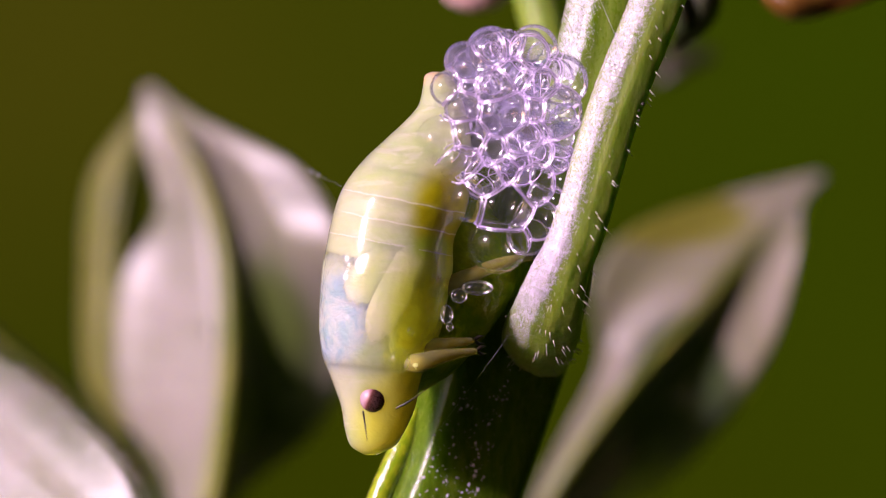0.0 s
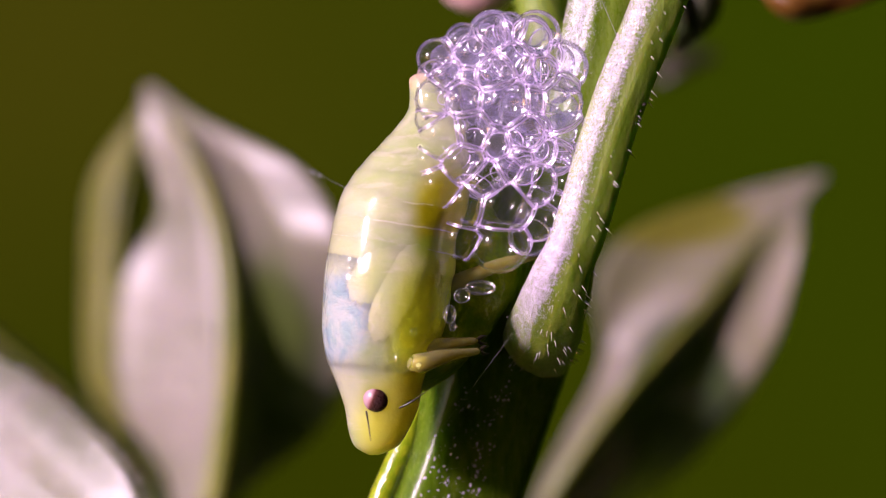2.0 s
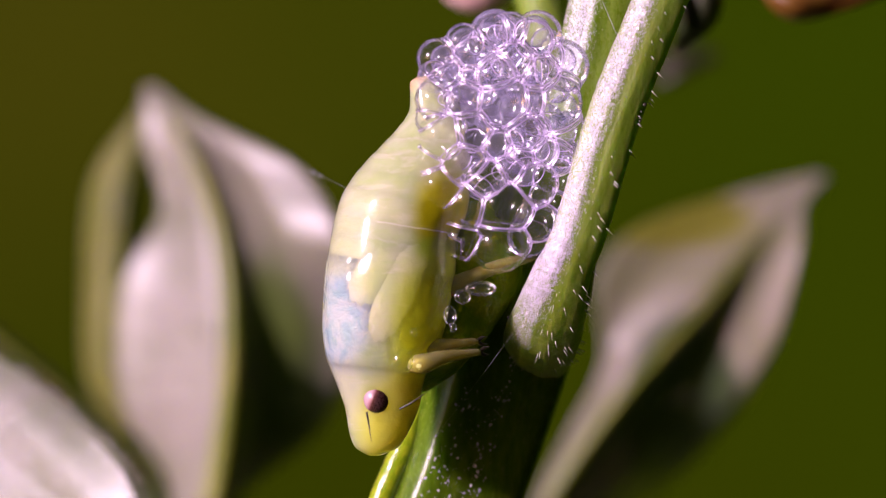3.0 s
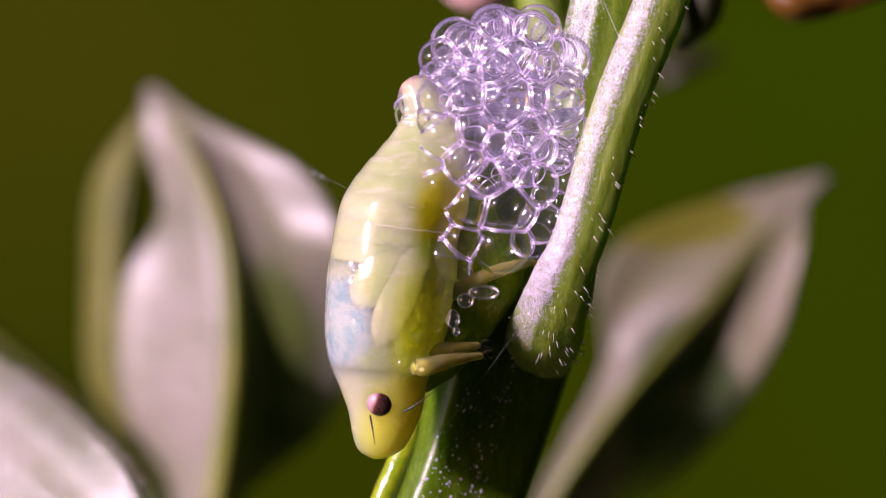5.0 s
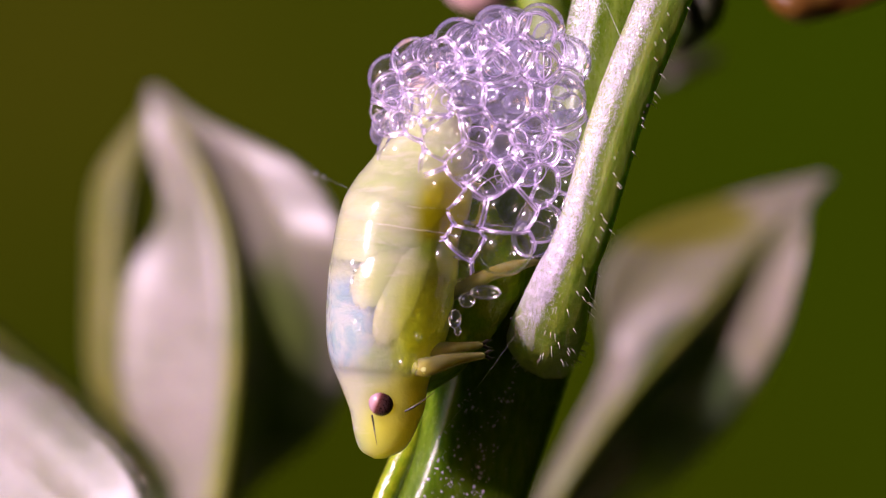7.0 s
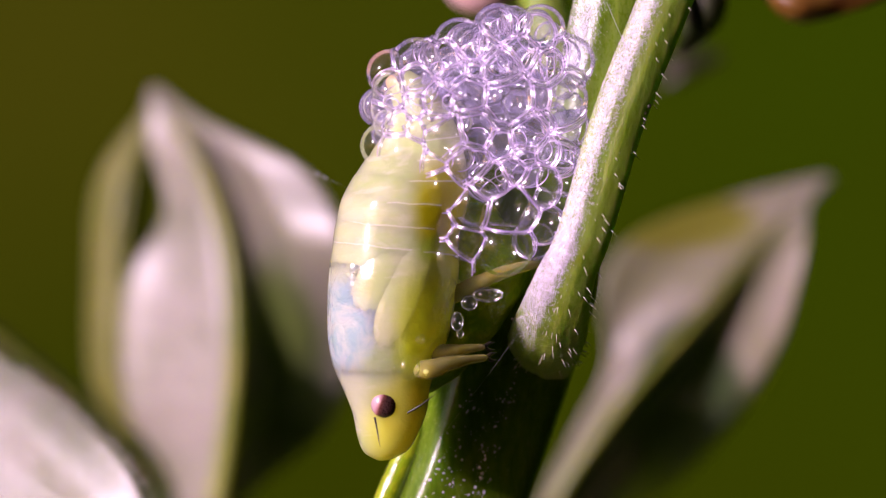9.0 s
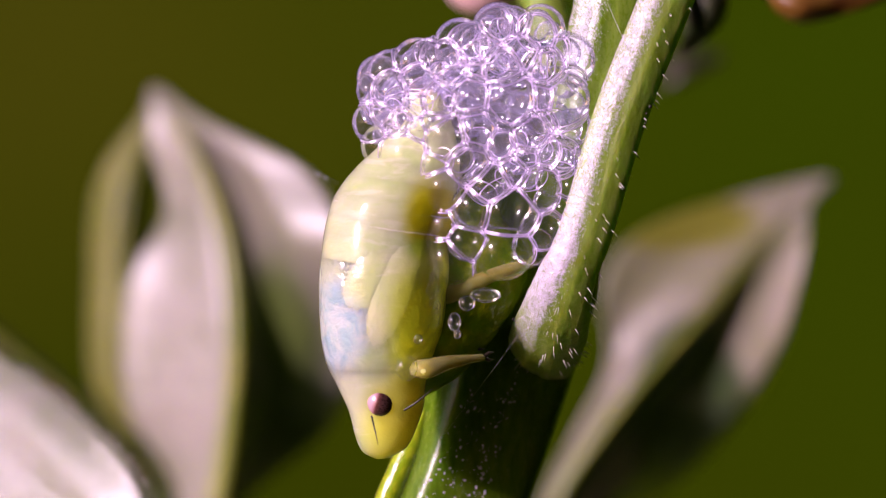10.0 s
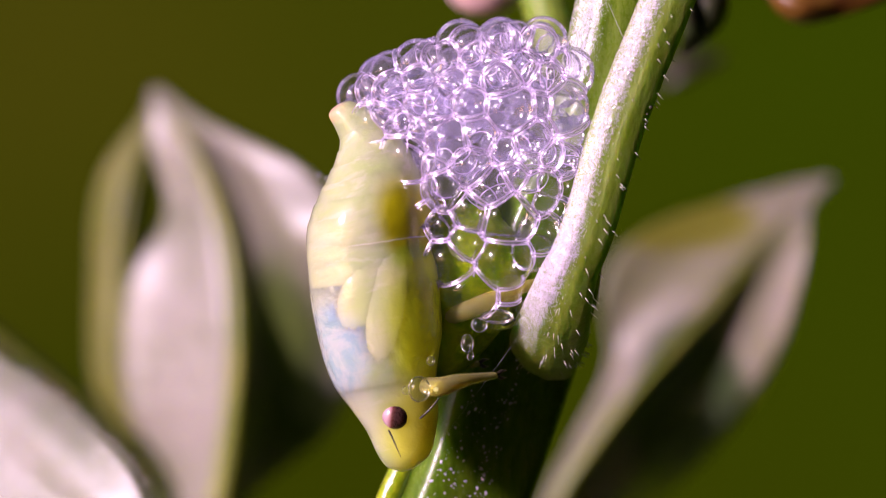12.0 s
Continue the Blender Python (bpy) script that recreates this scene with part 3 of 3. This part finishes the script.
thing("flower_bud", bm, BUD, (0.61, 10.50, 5.02), "pale pink flower bud, out of focus", "bud")
bm = bmesh.new()
tube(bm, spline([(2.04, 7.90, 3.26), (1.76, 7.90, 4.27), (1.58, 7.90, 5.08), (1.48, 7.90, 6.09)], 16), 0.42, 16, ridged)
thing("side_shoot", bm, PETIOLE, (2.04, 7.90, 3.26), "pale green side shoot behind the foam", "shoot")

# ---------------------------------------------------------------- the nymph
# height, centre and half width of the body, from head to tail
BODY = [(-3.37, -1.19, 0.10), (-3.23, -1.15, 0.36), (-2.95, -1.11, 0.50), (-2.58, -1.06, 0.61), (-2.21, -1.10, 0.71), (-1.84, -1.13, 0.84),
        (-1.47, -1.09, 0.93), (-1.10, -1.02, 0.99), (-0.55, -0.94, 1.03), (-0.08, -0.86, 1.03), (0.38, -0.80, 0.99), (0.84, -0.62, 1.00),
        (1.31, -0.41, 0.89), (1.77, -0.19, 0.69), (2.09, -0.05, 0.53), (2.37, 0.03, 0.40), (2.69, 0.02, 0.31), (2.93, -0.03, 0.22), (3.0, -0.05, 0.10)]
HEIGHTS, CENTRES, HALVES = ([row[i] for row in BODY] for i in range(3))


def body_at(h):
    return float(np.interp(h, HEIGHTS, CENTRES)), float(np.interp(h, HEIGHTS, HALVES))


SMOOTH = spline([(a, b, c) for a, b, c in BODY], 200)
HEIGHTS, CENTRES, HALVES = ([float(v[i]) for v in SMOOTH] for i in range(3))


def body_skin(bm, low, high, rings, swell, dip_low=0.0, dip_high=0.0, lean=0.22, deep=0.95):
    """One stretch of the body between two heights; swell bulges it in its middle, its ends dip under the next stretches."""
    out = []
    for i in range(rings):
        f = i / (rings - 1)
        h = low + (high - low) * f
        c, w = body_at(h)
        w *= 1 + swell * math.sin(math.pi * f)
        if dip_low and h < low + dip_low:
            w *= 1 - 0.0012 * ((low + dip_low - h) / dip_low)
        if dip_high and h > high - dip_high:
            w *= 1 - 0.0012 * ((h - high + dip_high) / dip_high)
        ring = []
        for k in range(40):
            a = 2 * math.pi * k / 40
            x, y = w * math.cos(a), deep * w * math.sin(a)
            tilt = lean * min(1, max(0, (h + 2.6) / 1.5)) * (1 if h < 2.3 else max(0.2, 1 - (h - 2.3)))
            ring.append((c + x, y - 0.05, h - tilt * x * (0.6 + 0.4 * w)))
        out.append(ring)
    skin_rings(bm, out, cap=low < -3 or high > 2.99)


PIVOT = (-1.15, 0.00, -2.51)
nymph = hub("froghopper_nymph", PIVOT, "pale yellow-green froghopper nymph, wet and translucent, head down on the stem", "insect")
bm = bmesh.new()
body_skin(bm, -3.37, -1.6, 34, 0.0, 0, 0.2)
part("head", bm, skin_material("skin_head", PIVOT, 0.04, 1.0, 0.0015), nymph, "yellow head with smooth blunt front")
bm = bmesh.new()
body_skin(bm, -1.98, -0.1, 34, 0.012, 0.22, 0.2)
part("thorax", bm, skin_material("skin_thorax", PIVOT, 0.09, 1.0, 0.0018), nymph, "thorax with bluish translucent patch")

# the abdomen: rings that bend on one another
JOINTS = [-0.35, 0.05, 0.42, 0.78, 1.12, 1.44, 1.74, 2.02, 2.28, 2.52]
segments = []
for i, low in enumerate(JOINTS):
    high = JOINTS[i + 1] if i + 1 < len(JOINTS) else 3.0
    last = i + 1 == len(JOINTS)
    c, w = body_at(low)
    o = (c, 0, low)
    bm = bmesh.new()
    body_skin(bm, low - 0.2, high + (0.12 if not last else 0), 16, 0.003, 0.2, 0 if last else 0.12)
    segments.append(part("tail_tip" if last else "abdomen_ring", bm, skin_material("skin_abdomen", o, deep=0.0005, seam=True), nymph, "pinkish tail tip" if last else "", o))

# wing pads: thin flaps that lie on the body
def body_front(x, z):
    """The depth of the body's face towards the viewer at a place."""
    h = z
    for _ in range(4):
        c, w = body_at(h)
        tilt = 0.22 * min(1, max(0, (h + 2.6) / 1.5))
        h = z + tilt * (x - c) * (0.6 + 0.4 * w)
    return -0.05 - 0.95 * math.sqrt(max(0.02, w * w - (x - c) ** 2))


def wing_pad(centre, length, width, lean, thick, pale, blue, label):
    b = bmesh.new()
    ca, sa = math.cos(radians(lean)), math.sin(radians(lean))
    rows = []
    for i in range(15):
        r = math.sin(math.pi / 2 * i / 14)
        ring = []
        for k in range(56):
            a = 2 * math.pi * k / 56
            u, v = r * length * math.sin(a), r * width * math.cos(a) * (1 + 0.14 * math.sin(a))
            x, z = centre[0] + v * ca + u * sa, centre[2] - v * sa + u * ca
            up = 0.5 + 0.5 * r * math.sin(a)
            lift = thick * (1 - r * r) ** 0.6 * (1 - 0.4 * math.cos(a) * r) * min(1, 0.5 + 1.2 * up) - 0.02 - 0.05 * max(0, 0.3 - up)
            ring.append((x, body_front(x, z) - lift, z))
        rows.append(ring)
    skin_rings(b, rows[1:])
    return part("wing_pad", b, skin_material("skin_pad", PIVOT, 0.018, 0.9, 0.0004, pale, blue=blue), nymph, label)


wing_pad((-1.22, 0.00, -0.62), 0.88, 0.48, 42, 0.040, 0.05, 0.3, "small glossy hind wing pad")
wing_pad((-0.83, 0.00, -0.90), 1.15, 0.40, 24, 0.05, 0.15, 0.0, "glossy cream wing pad")

# head details
bm = bmesh.new()
EYE_AT = (-1.14, -0.55, -2.43)
ellipsoid(bm, EYE_AT, (0.22, 0.2, 0.24), (0, -12, 0), 4)
part("eye", bm, eye_material(), nymph, "domed faceted eye, pinkish on one side and dark red-brown on the other", EYE_AT)
bm = bmesh.new()
tube(bm, spline([(-1.30, -0.66, -2.64), (-1.27, -0.78, -2.82), (-1.23, -0.85, -3.11)], 8), [0.016, 0.016, 0.015, 0.013, 0.011, 0.009, 0.006, 0.003], 6)
part("antenna", bm, BRISTLE, nymph, "short dark bristle antenna")
bm = bmesh.new()
tube(bm, spline([(-0.87, -0.50, -2.64), (-0.57, -0.62, -2.49), (-0.26, -0.66, -2.27)], 8), [0.012, 0.016, 0.018, 0.02, 0.016, 0.012, 0.008, 0.004], 6)
part("antenna", bm, BRISTLE, nymph, "short dark bristle antenna")


def leg(points, radii, claw=True):
    o = points[0]
    b = bmesh.new()
    tube(b, spline(points, 20), [float(np.interp(i / 19, np.linspace(0, 1, len(radii)), radii)) for i in range(20)], 12)
    ob = part("leg", b, LEG, nymph, "translucent amber leg", o)
    if claw:
        end, before = Vector(points[-1]), Vector(points[-2])
        way = (end - before).normalized()
        for up in (0.5, -0.5):
            b = bmesh.new()
            tube(b, [end, end + way * 0.10 + Vector((0, 0, up * 0.12)), end + way * 0.2 + Vector((0, 0.05, up * 0.12))], [0.035, 0.03, 0.006], 6)
            part("claw", b, BRISTLE, ob, "dark claw", o)
    return ob


legs = [leg([(-0.64, -0.50, -1.83), (-0.40, -0.65, -1.85), (-0.08, -0.55, -1.76), (0.29, -0.35, -1.70), (0.54, -0.20, -1.67)], [0.15, 0.17, 0.13, 0.08, 0.06]),
        leg([(-0.66, -0.30, -1.56), (-0.41, -0.40, -1.58), (0.06, -0.30, -1.54), (0.50, -0.10, -1.50)], [0.14, 0.15, 0.10, 0.06]),
        leg([(-0.30, 0.00, -0.75), (0.06, -0.15, -0.61), (0.61, -0.10, -0.36), (1.12, 0.10, -0.19), (1.47, 0.40, -0.14)], [0.16, 0.17, 0.13, 0.10, 0.05])]

bm = bmesh.new()
ellipsoid(bm, (-0.42, -0.68, -1.86), (0.15, 0.13, 0.125), (0, -8, 0), 3)
part("knee", bm, skin_material("skin_knee", ORIGIN[legs[0].name], 0.0, 0.3, 0.0003, 0.6, blue=0.0), legs[0], "pearly rounded knee", ORIGIN[legs[0].name])

# ---------------------------------------------------------------- the foam
# outline of the grown foam: height, its rim towards the nymph, its rim towards the stalk
FOAM = [(-0.98, 0.15, 0.75), (-0.65, 0.0, 1.05), (-0.1, -0.40, 1.30), (0.4, -0.55, 1.52), (0.9, -0.70, 1.72), (1.4, -0.90, 1.85), (1.9, -1.30, 1.95),
        (2.3, -1.62, 2.0), (2.6, -1.50, 1.98), (2.95, -1.05, 1.92), (3.25, -0.30, 1.75), (3.5, 0.45, 1.4)]
FOAM_H, FOAM_A, FOAM_B = ([row[i] for row in FOAM] for i in range(3))


def pack_foam():
    """Bubbles side by side in a domed front layer, and a second layer behind it."""
    r = random.Random(11)
    spots = []
    for layer, (share, spread, tries) in enumerate(((0.88, 0.06, 9000), (0.45, 0.08, 7000), (0.0, 0.12, 6000))):
        for want in range(tries):
            h = r.uniform(-0.95, 3.48)
            if layer and h < 0.5 + 0.5 * layer:
                continue
            a, b = np.interp(h, FOAM_H, FOAM_A), np.interp(h, FOAM_H, FOAM_B)
            f = r.random()
            x = a + (b - a) * f
            thick = (0.95 - 0.35 * max(0, 1.2 - h)) * math.sqrt(max(0.0, 1 - (2 * f - 1) ** 2)) + 0.12
            y = 0.12 - thick * share + r.uniform(-spread, spread) + 0.1 * layer
            size = (0.30 + 0.05 * max(0, min(1.2, (1.4 - h) / 1.3))) * r.uniform(0.66, 1.24)
            if all((x - p[0]) ** 2 + (y - p[1]) ** 2 + (h - p[2]) ** 2 > (0.70 * (size + p[3])) ** 2 for p in spots):
                spots.append((x, y, h, size, layer))
    return [(x, y, h, size * (1.2 if layer else 1.36), layer) for x, y, h, size, layer in spots]


# seconds and how far the foam's rim has moved towards the nymph
RIM_GROWTH = [(0, 0.0), (0.6, 0.12), (1.5, 0.3), (3.2, 0.38), (5, 0.48), (5.5, 0.72), (6.5, 1.05), (9.5, 1.25), (10.5, 1.4), (12, 1.65)]


def arrival(x, z):
    """When the growing foam reaches a place; 0 for what is there from the start."""
    if z < -0.22:
        return 10.2
    rim = float(np.interp(z, [-0.6, 0.5, 1.5, 2.5, 3.1, 3.8], [0.45, 0.30, 0.02, 0.0, 0.15, 1.2]))
    return float(np.interp(rim - x, [v for _, v in RIM_GROWTH], [t for t, _ in RIM_GROWTH])) if rim - x > 0.05 else 0.0


def bubble_cells(spots):
    """For each bubble, the walls that its neighbours press on it: direction and distance."""
    cells = []
    for i, (x, y, z, r, layer) in enumerate(spots):
        walls = []
        for j, (u, v, w, s, other) in enumerate(spots):
            d = Vector((u - x, v - y, w - z))
            if j != i and d.length < (r + s) * 0.995 and arrival(u, w) <= arrival(x, z) + (0.4 if arrival(x, z) else 0):
                h = (d.length_squared + r * r - s * s) / (2 * d.length)
                if h < r * 0.985:
                    walls.append((d.normalized(), max(h, 0.25 * r), j < i, other - layer))
        cells.append(walls)
    return cells


def bubble_film(bm, centre, r, walls):
    """The film of one bubble; a wall shared with a neighbour is left to that neighbour where it is the elder."""
    bmesh.ops.create_icosphere(bm, subdivisions=3, radius=1)
    shared = {}
    for v in bm.verts:
        way = v.co.normalized()
        reach, flat = r, -1
        for k, (n, h, elder, _) in enumerate(walls):
            c = way.dot(n)
            if c > 1e-3 and h / c < reach:
                reach, flat = h / c, (k if elder else -1)
        shared[v] = flat
        v.co = centre + way * reach
    bmesh.ops.delete(bm, geom=[f for f in bm.faces if all(shared[v] >= 0 for v in f.verts)], context="FACES")


def uneven(centre, run, thick):
    """Thickness along a line of liquid: swollen at its ends, slightly beaded."""
    m = len(run) - 1
    return [thick * (1 + 0.8 * (2 * k / m - 1) ** 4 + 0.45 * noise.noise((centre + p) * 7)) for k, p in enumerate(run)]


def bubble_rim(bm, wide, centre, r, walls, thick, layer, all_walls):
    """Liquid collects where the walls meet the outer film: a thin line on this bubble's own film and a wider clear channel on the wall.
    Where a bubble of the layer behind presses against this one, a single ring shows."""
    behind = sorted((h for n, h, _, step in walls if step > 0))[:1]
    for i, (n, h, elder, step) in enumerate(walls):
        if h >= r * 0.99 or step < 0 or (step > 0 and h not in behind):
            continue
        u = n.orthogonal().normalized()
        w = n.cross(u)
        lines = [(h - (0.03 if step == 0 else 0), bm, thick * (1 if layer + step == 0 else 0.75))]
        if step == 0 and layer == 0 and (elder or all_walls):
            lines.append((h, wide, thick * 2.4))
        for plane, mesh, size in lines:
            rc = math.sqrt(max(1e-6, r * r - plane * plane))
            pts = [n * plane + (u * math.cos(a) + w * math.sin(a)) * rc for a in (2 * math.pi * k / 36 for k in range(36))]
            ok = [(step > 0 or p.y < 0.15 * r) and all(p.dot(m) <= g + 0.012 for k, (m, g, _, o) in enumerate(walls) if k != i and o == step) for p in pts]
            if all(ok):
                runs = [pts + pts[:1]]
            else:
                start = ok.index(False)
                runs, now = [], []
                for k in range(1, 37):
                    q = (start + k) % 36
                    if ok[q]:
                        now.append(pts[q])
                    elif now:
                        runs.append(now)
                        now = []
            for run in runs:
                if len(run) > 2:
                    tube(mesh, [centre + p * 0.995 for p in run], uneven(centre, run, size), 6)


foam = hub("foam", (1.35, 0.00, -0.27), "white lavender froth of clear bubbles between nymph and stalk", "foam")
SPOTS = pack_foam()
CELLS = bubble_cells(SPOTS)
bubbles = []
for (x, y, z, r, layer), walls in zip(SPOTS, CELLS):
    c = Vector((x, y, z))
    bm = bmesh.new()
    bubble_film(bm, c, r * 0.99, walls)
    ob = part("bubble", bm, FROTH if layer else FILM, foam, "", c)
    ob.visible_shadow = False  # clear film: daylight passes
    bm, wide = bmesh.new(), bmesh.new()
    if layer == 0:
        bubble_rim(bm, wide, c, r, walls, 0.006 + 0.008 * r, layer, arrival(x, z) > 0)
    for name, mesh, material in (("rim", bm, LINE), ("meniscus", wide, RIM)):
        if len(mesh.verts):
            part(name, mesh, material, ob, "", c).visible_shadow = False
        else:
            mesh.free()
    bubbles.append((ob, c))

beads = []
for c, size in (((-0.72, -0.82, -1.80), (0.19, 0.15, 0.22)), ((-0.93, -0.85, -1.82), (0.075, 0.06, 0.075)), ((-0.53, -0.85, -1.34), (0.07, 0.06, 0.08)),
                ((0.06, -0.70, -1.06), (0.11, 0.1, 0.16)), ((0.11, -0.70, -1.26), (0.06, 0.06, 0.08)), ((0.56, -0.55, -0.63), (0.26, 0.2, 0.13)), ((0.26, -0.60, -0.76), (0.14, 0.12, 0.13))):
    bm = bmesh.new()
    ellipsoid(bm, c, size, (0, -35 if size[0] > 0.3 else 0, 0), 3)
    ob = part("bead", bm, BEAD, foam, "clear bead of liquid", c)
    ob.visible_shadow = False
    beads.append((ob, Vector(c)))
bm = bmesh.new()
rows = spline([(0.80, 0.10, 0.70), (0.45, -0.35, 0.95), (0.0, -0.50, 1.30), (-0.5, -0.65, 1.32), (-0.9, -0.80, 1.10), (-1.3, -0.90, 0.82), (-1.7, -0.95, 0.50), (-2.1, -0.98, 0.10), (-2.42, -0.95, -0.45)], 40)
rings = []
for z, left, right in rows:
    half = (right - left) / 2
    turn = [2 * math.pi * k / 48 for k in range(48)]
    rings.append([((left + right) / 2 + half * math.cos(a), 0.55 + 0.10 * math.cos(a) + min(0.72, half) * math.sin(a), z + 0.03 * noise.noise((5 * a / 6, z * 2, 0))) for a in turn])
skin_rings(bm, rings)
ob = part("liquid", bm, LIQUID, foam, "clear yellow-green liquid between body and stem")
ob.visible_shadow = False

# ---------------------------------------------------------------- what moves
# seconds, then the shift of the nymph's head to the right and up, and its lean
NYMPH = [(0, 0, 0, 0), (1.5, 0.03, 0.01, 0.2), (3, 0.03, 0, 0.3), (5, 0.06, -0.04, 1.0), (7, 0.06, -0.03, 1.2), (9, 0.08, -0.05, 2.2), (9.6, 0.06, -0.04, 2.6),
         (10, 0.01, -0.02, 4.8), (10.5, 0.02, 0.0, 9.6), (11, 0.12, -0.09, 14.4), (11.5, 0.25, -0.18, 17.4), (12, 0.25, -0.22, 15.8)]
# seconds and the place of the tail's tip, sideways and up
TAIL = [(0, -0.10, 2.90), (0.2, 0.25, 2.69), (0.4, -0.19, 2.79), (0.6, 0.66, 2.67), (0.8, -0.25, 2.87), (1, -0.14, 2.85),
        (1.2, -0.03, 2.87), (1.4, -0.35, 2.90), (1.7, -0.41, 2.88), (2.3, -0.38, 2.88), (2.9, -0.39, 2.83), (3.2, -0.37, 2.83),
        (3.8, -0.34, 2.82), (4.3, -0.52, 2.84), (4.8, -0.60, 2.84), (5, -0.56, 2.82), (5.2, -0.71, 2.84), (5.4, -0.68, 2.87),
        (5.7, -0.36, 2.83), (6, -0.82, 2.92), (6.2, -0.72, 2.91), (6.4, -0.43, 2.76), (6.6, -0.26, 2.82), (6.8, -0.18, 2.83),
        (7, -0.37, 2.84), (7.2, -0.78, 2.90), (7.8, -0.45, 2.84), (8.3, -0.80, 2.88), (8.8, -1.06, 2.89), (9, -0.90, 2.92),
        (9.4, -0.88, 2.91), (9.6, -0.71, 2.87), (9.8, -0.64, 2.74), (10, -0.39, 2.66), (10.15, -0.25, 2.65), (10.3, -1.02, 2.89),
        (10.4, -1.51, 2.83), (10.6, -1.46, 2.79), (10.8, -1.55, 2.71), (11, -1.43, 2.60), (11.2, -1.26, 2.24), (11.3, -1.55, 2.32),
        (11.6, -1.59, 2.43), (11.8, -1.47, 2.24), (12, -1.88, 2.40)]
BEND = [0.4, 0.6, 0.8, 1.0, 1.2, 1.3, 1.4, 1.4, 1.3, 1.0]


def body_pose(t):
    x, z, lean = (float(np.interp(t, [r[0] for r in NYMPH], [r[i] for r in NYMPH])) for i in (1, 2, 3))
    return pose((PIVOT[0] + x) * MM, PIVOT[1] * MM, (PIVOT[2] + z) * MM, 0, -lean, 0)


def chain(bend, reach):
    """The rings' poses in the nymph's space when the abdomen bends by so many degrees in all and stretches by reach."""
    m, out = Matrix.Identity(4), []
    before = Vector((0, 0, 0))
    for k, (low, share) in enumerate(zip(JOINTS, BEND)):
        here = (Vector((body_at(low)[0], 0, low)) - Vector(PIVOT)) * MM
        m = m @ Matrix.Translation((here - before) * (reach if k else 1)) @ pose(0, 0, 0, 0, -bend * share / sum(BEND), 0)
        before = here
        out.append(m)
    return out, m @ ((Vector((body_at(3.0)[0], 0, 3.0)) - Vector(PIVOT)) * MM - before)


def chain_for(t, side, height):
    """The rings' poses that bring the tail's tip to its place."""
    reach, m = 1.0, body_pose(t)
    for _ in range(6):
        lo, hi = -45.0, 60.0
        for _ in range(20):
            bend = (lo + hi) / 2
            tip = m @ chain(bend, reach)[1]
            if tip.x > side * MM:
                lo = bend
            else:
                hi = bend
        reach = min(1.08, max(0.82, reach + (height * MM - tip.z) / (2.7 * MM)))
    return chain(bend, reach)[0]


def tuck(t, i):
    """How far the middle leg has been drawn back into the liquid."""
    return float(np.interp(t, [9.6, 10.5], [0, 1])) if i == 1 else 0.0


def motions():
    walk(nymph, [(r[0], body_pose(r[0])) for r in NYMPH])
    poses = [(t, chain_for(t, x, z)) for t, x, z in TAIL]
    for i, ob in enumerate(segments):
        walk(ob, [(t, p[i]) for t, p in poses])
    for i, ob in enumerate(legs):
        foot = Matrix.Translation(Vector(ORIGIN[ob.name]) * MM)
        walk(ob, [(r[0], body_pose(r[0]).inverted() @ Matrix.Translation(((r[1] * 0.8 - 0.25 * tuck(r[0], i)) * MM, 0.75 * tuck(r[0], i) * MM, (r[2] - 0.12 * r[3] / 16) * MM)) @ foot) for r in NYMPH])
    for ob, c in beads:
        walk(ob, [(r[0], Matrix.Translation((c + Vector((r[1] * 0.8, 0, r[2] - 0.2 * r[3] / 16)) - ORIGIN["foam"]) * MM)) for r in NYMPH])
    grow()


def rise(t, height):
    """How far the foam's top has risen."""
    return float(np.interp(t, [0, 1, 3, 5, 9.5, 10.2, 12], [-0.15, 0.1, 0.12, 0.22, 0.25, 0.29, 0.05])) * max(0, min(1, (height - 1.2) / 1.8))


def grow():
    """The foam: bubbles near the stalk stay; the rest leave the tail one after another."""
    r = random.Random(3)
    sides, bends = [x for _, x, _ in TAIL], [t for t, _, _ in TAIL]
    for ob, c in bubbles:
        te = arrival(c.x, c.z)
        sink = Vector((-0.06, 0, -0.2)) * max(0, min(1, (1.6 - c.z) / 1.5))
        if te == 0:
            rows = [(t, Matrix.Translation((c - sink * (1 - g) + Vector((0.02 * math.sin(t * 1.3 + c.z * 3), 0, 0.015 * math.sin(t + c.x * 5) + rise(t, c.z))) - ORIGIN["foam"]) * MM))
                    for t, g in ((0, 0), (1, 0), (3, 0.02), (5, 0.05), (7, 0.08), (9.4, 0.15), (10.4, 0.8), (12, 1))]
            walk(ob, rows)
            continue
        nest = Vector((r.uniform(-0.15, 0.15), r.uniform(0.75, 1.1), r.uniform(1.3, 2.0)))
        if c.z < -0.22:  # these well up out of the liquid
            nest = None
        rows = []
        for k in range(0, 25):
            t = k * 0.5
            f = min(1.0, max(0.0, (t - te + 0.6) / 0.9))
            f = f * f * (3 - 2 * f)
            tail = float(np.interp(min(t, te), bends, sides))
            h = min(2.0, nest.z) if nest else 0
            start = c + Vector((-0.3, 1.0, 0.3)) if nest is None else Vector((0.55 * (tail + 0.1) * (h - 0.2) / 2.8 + float(np.interp(h, HEIGHTS, CENTRES)) + nest.x, nest.y, h))
            p = start.lerp(c, f)
            rows.append((t, Matrix.Translation((p - ORIGIN["foam"]) * MM)))
        walk(ob, rows)


motions()
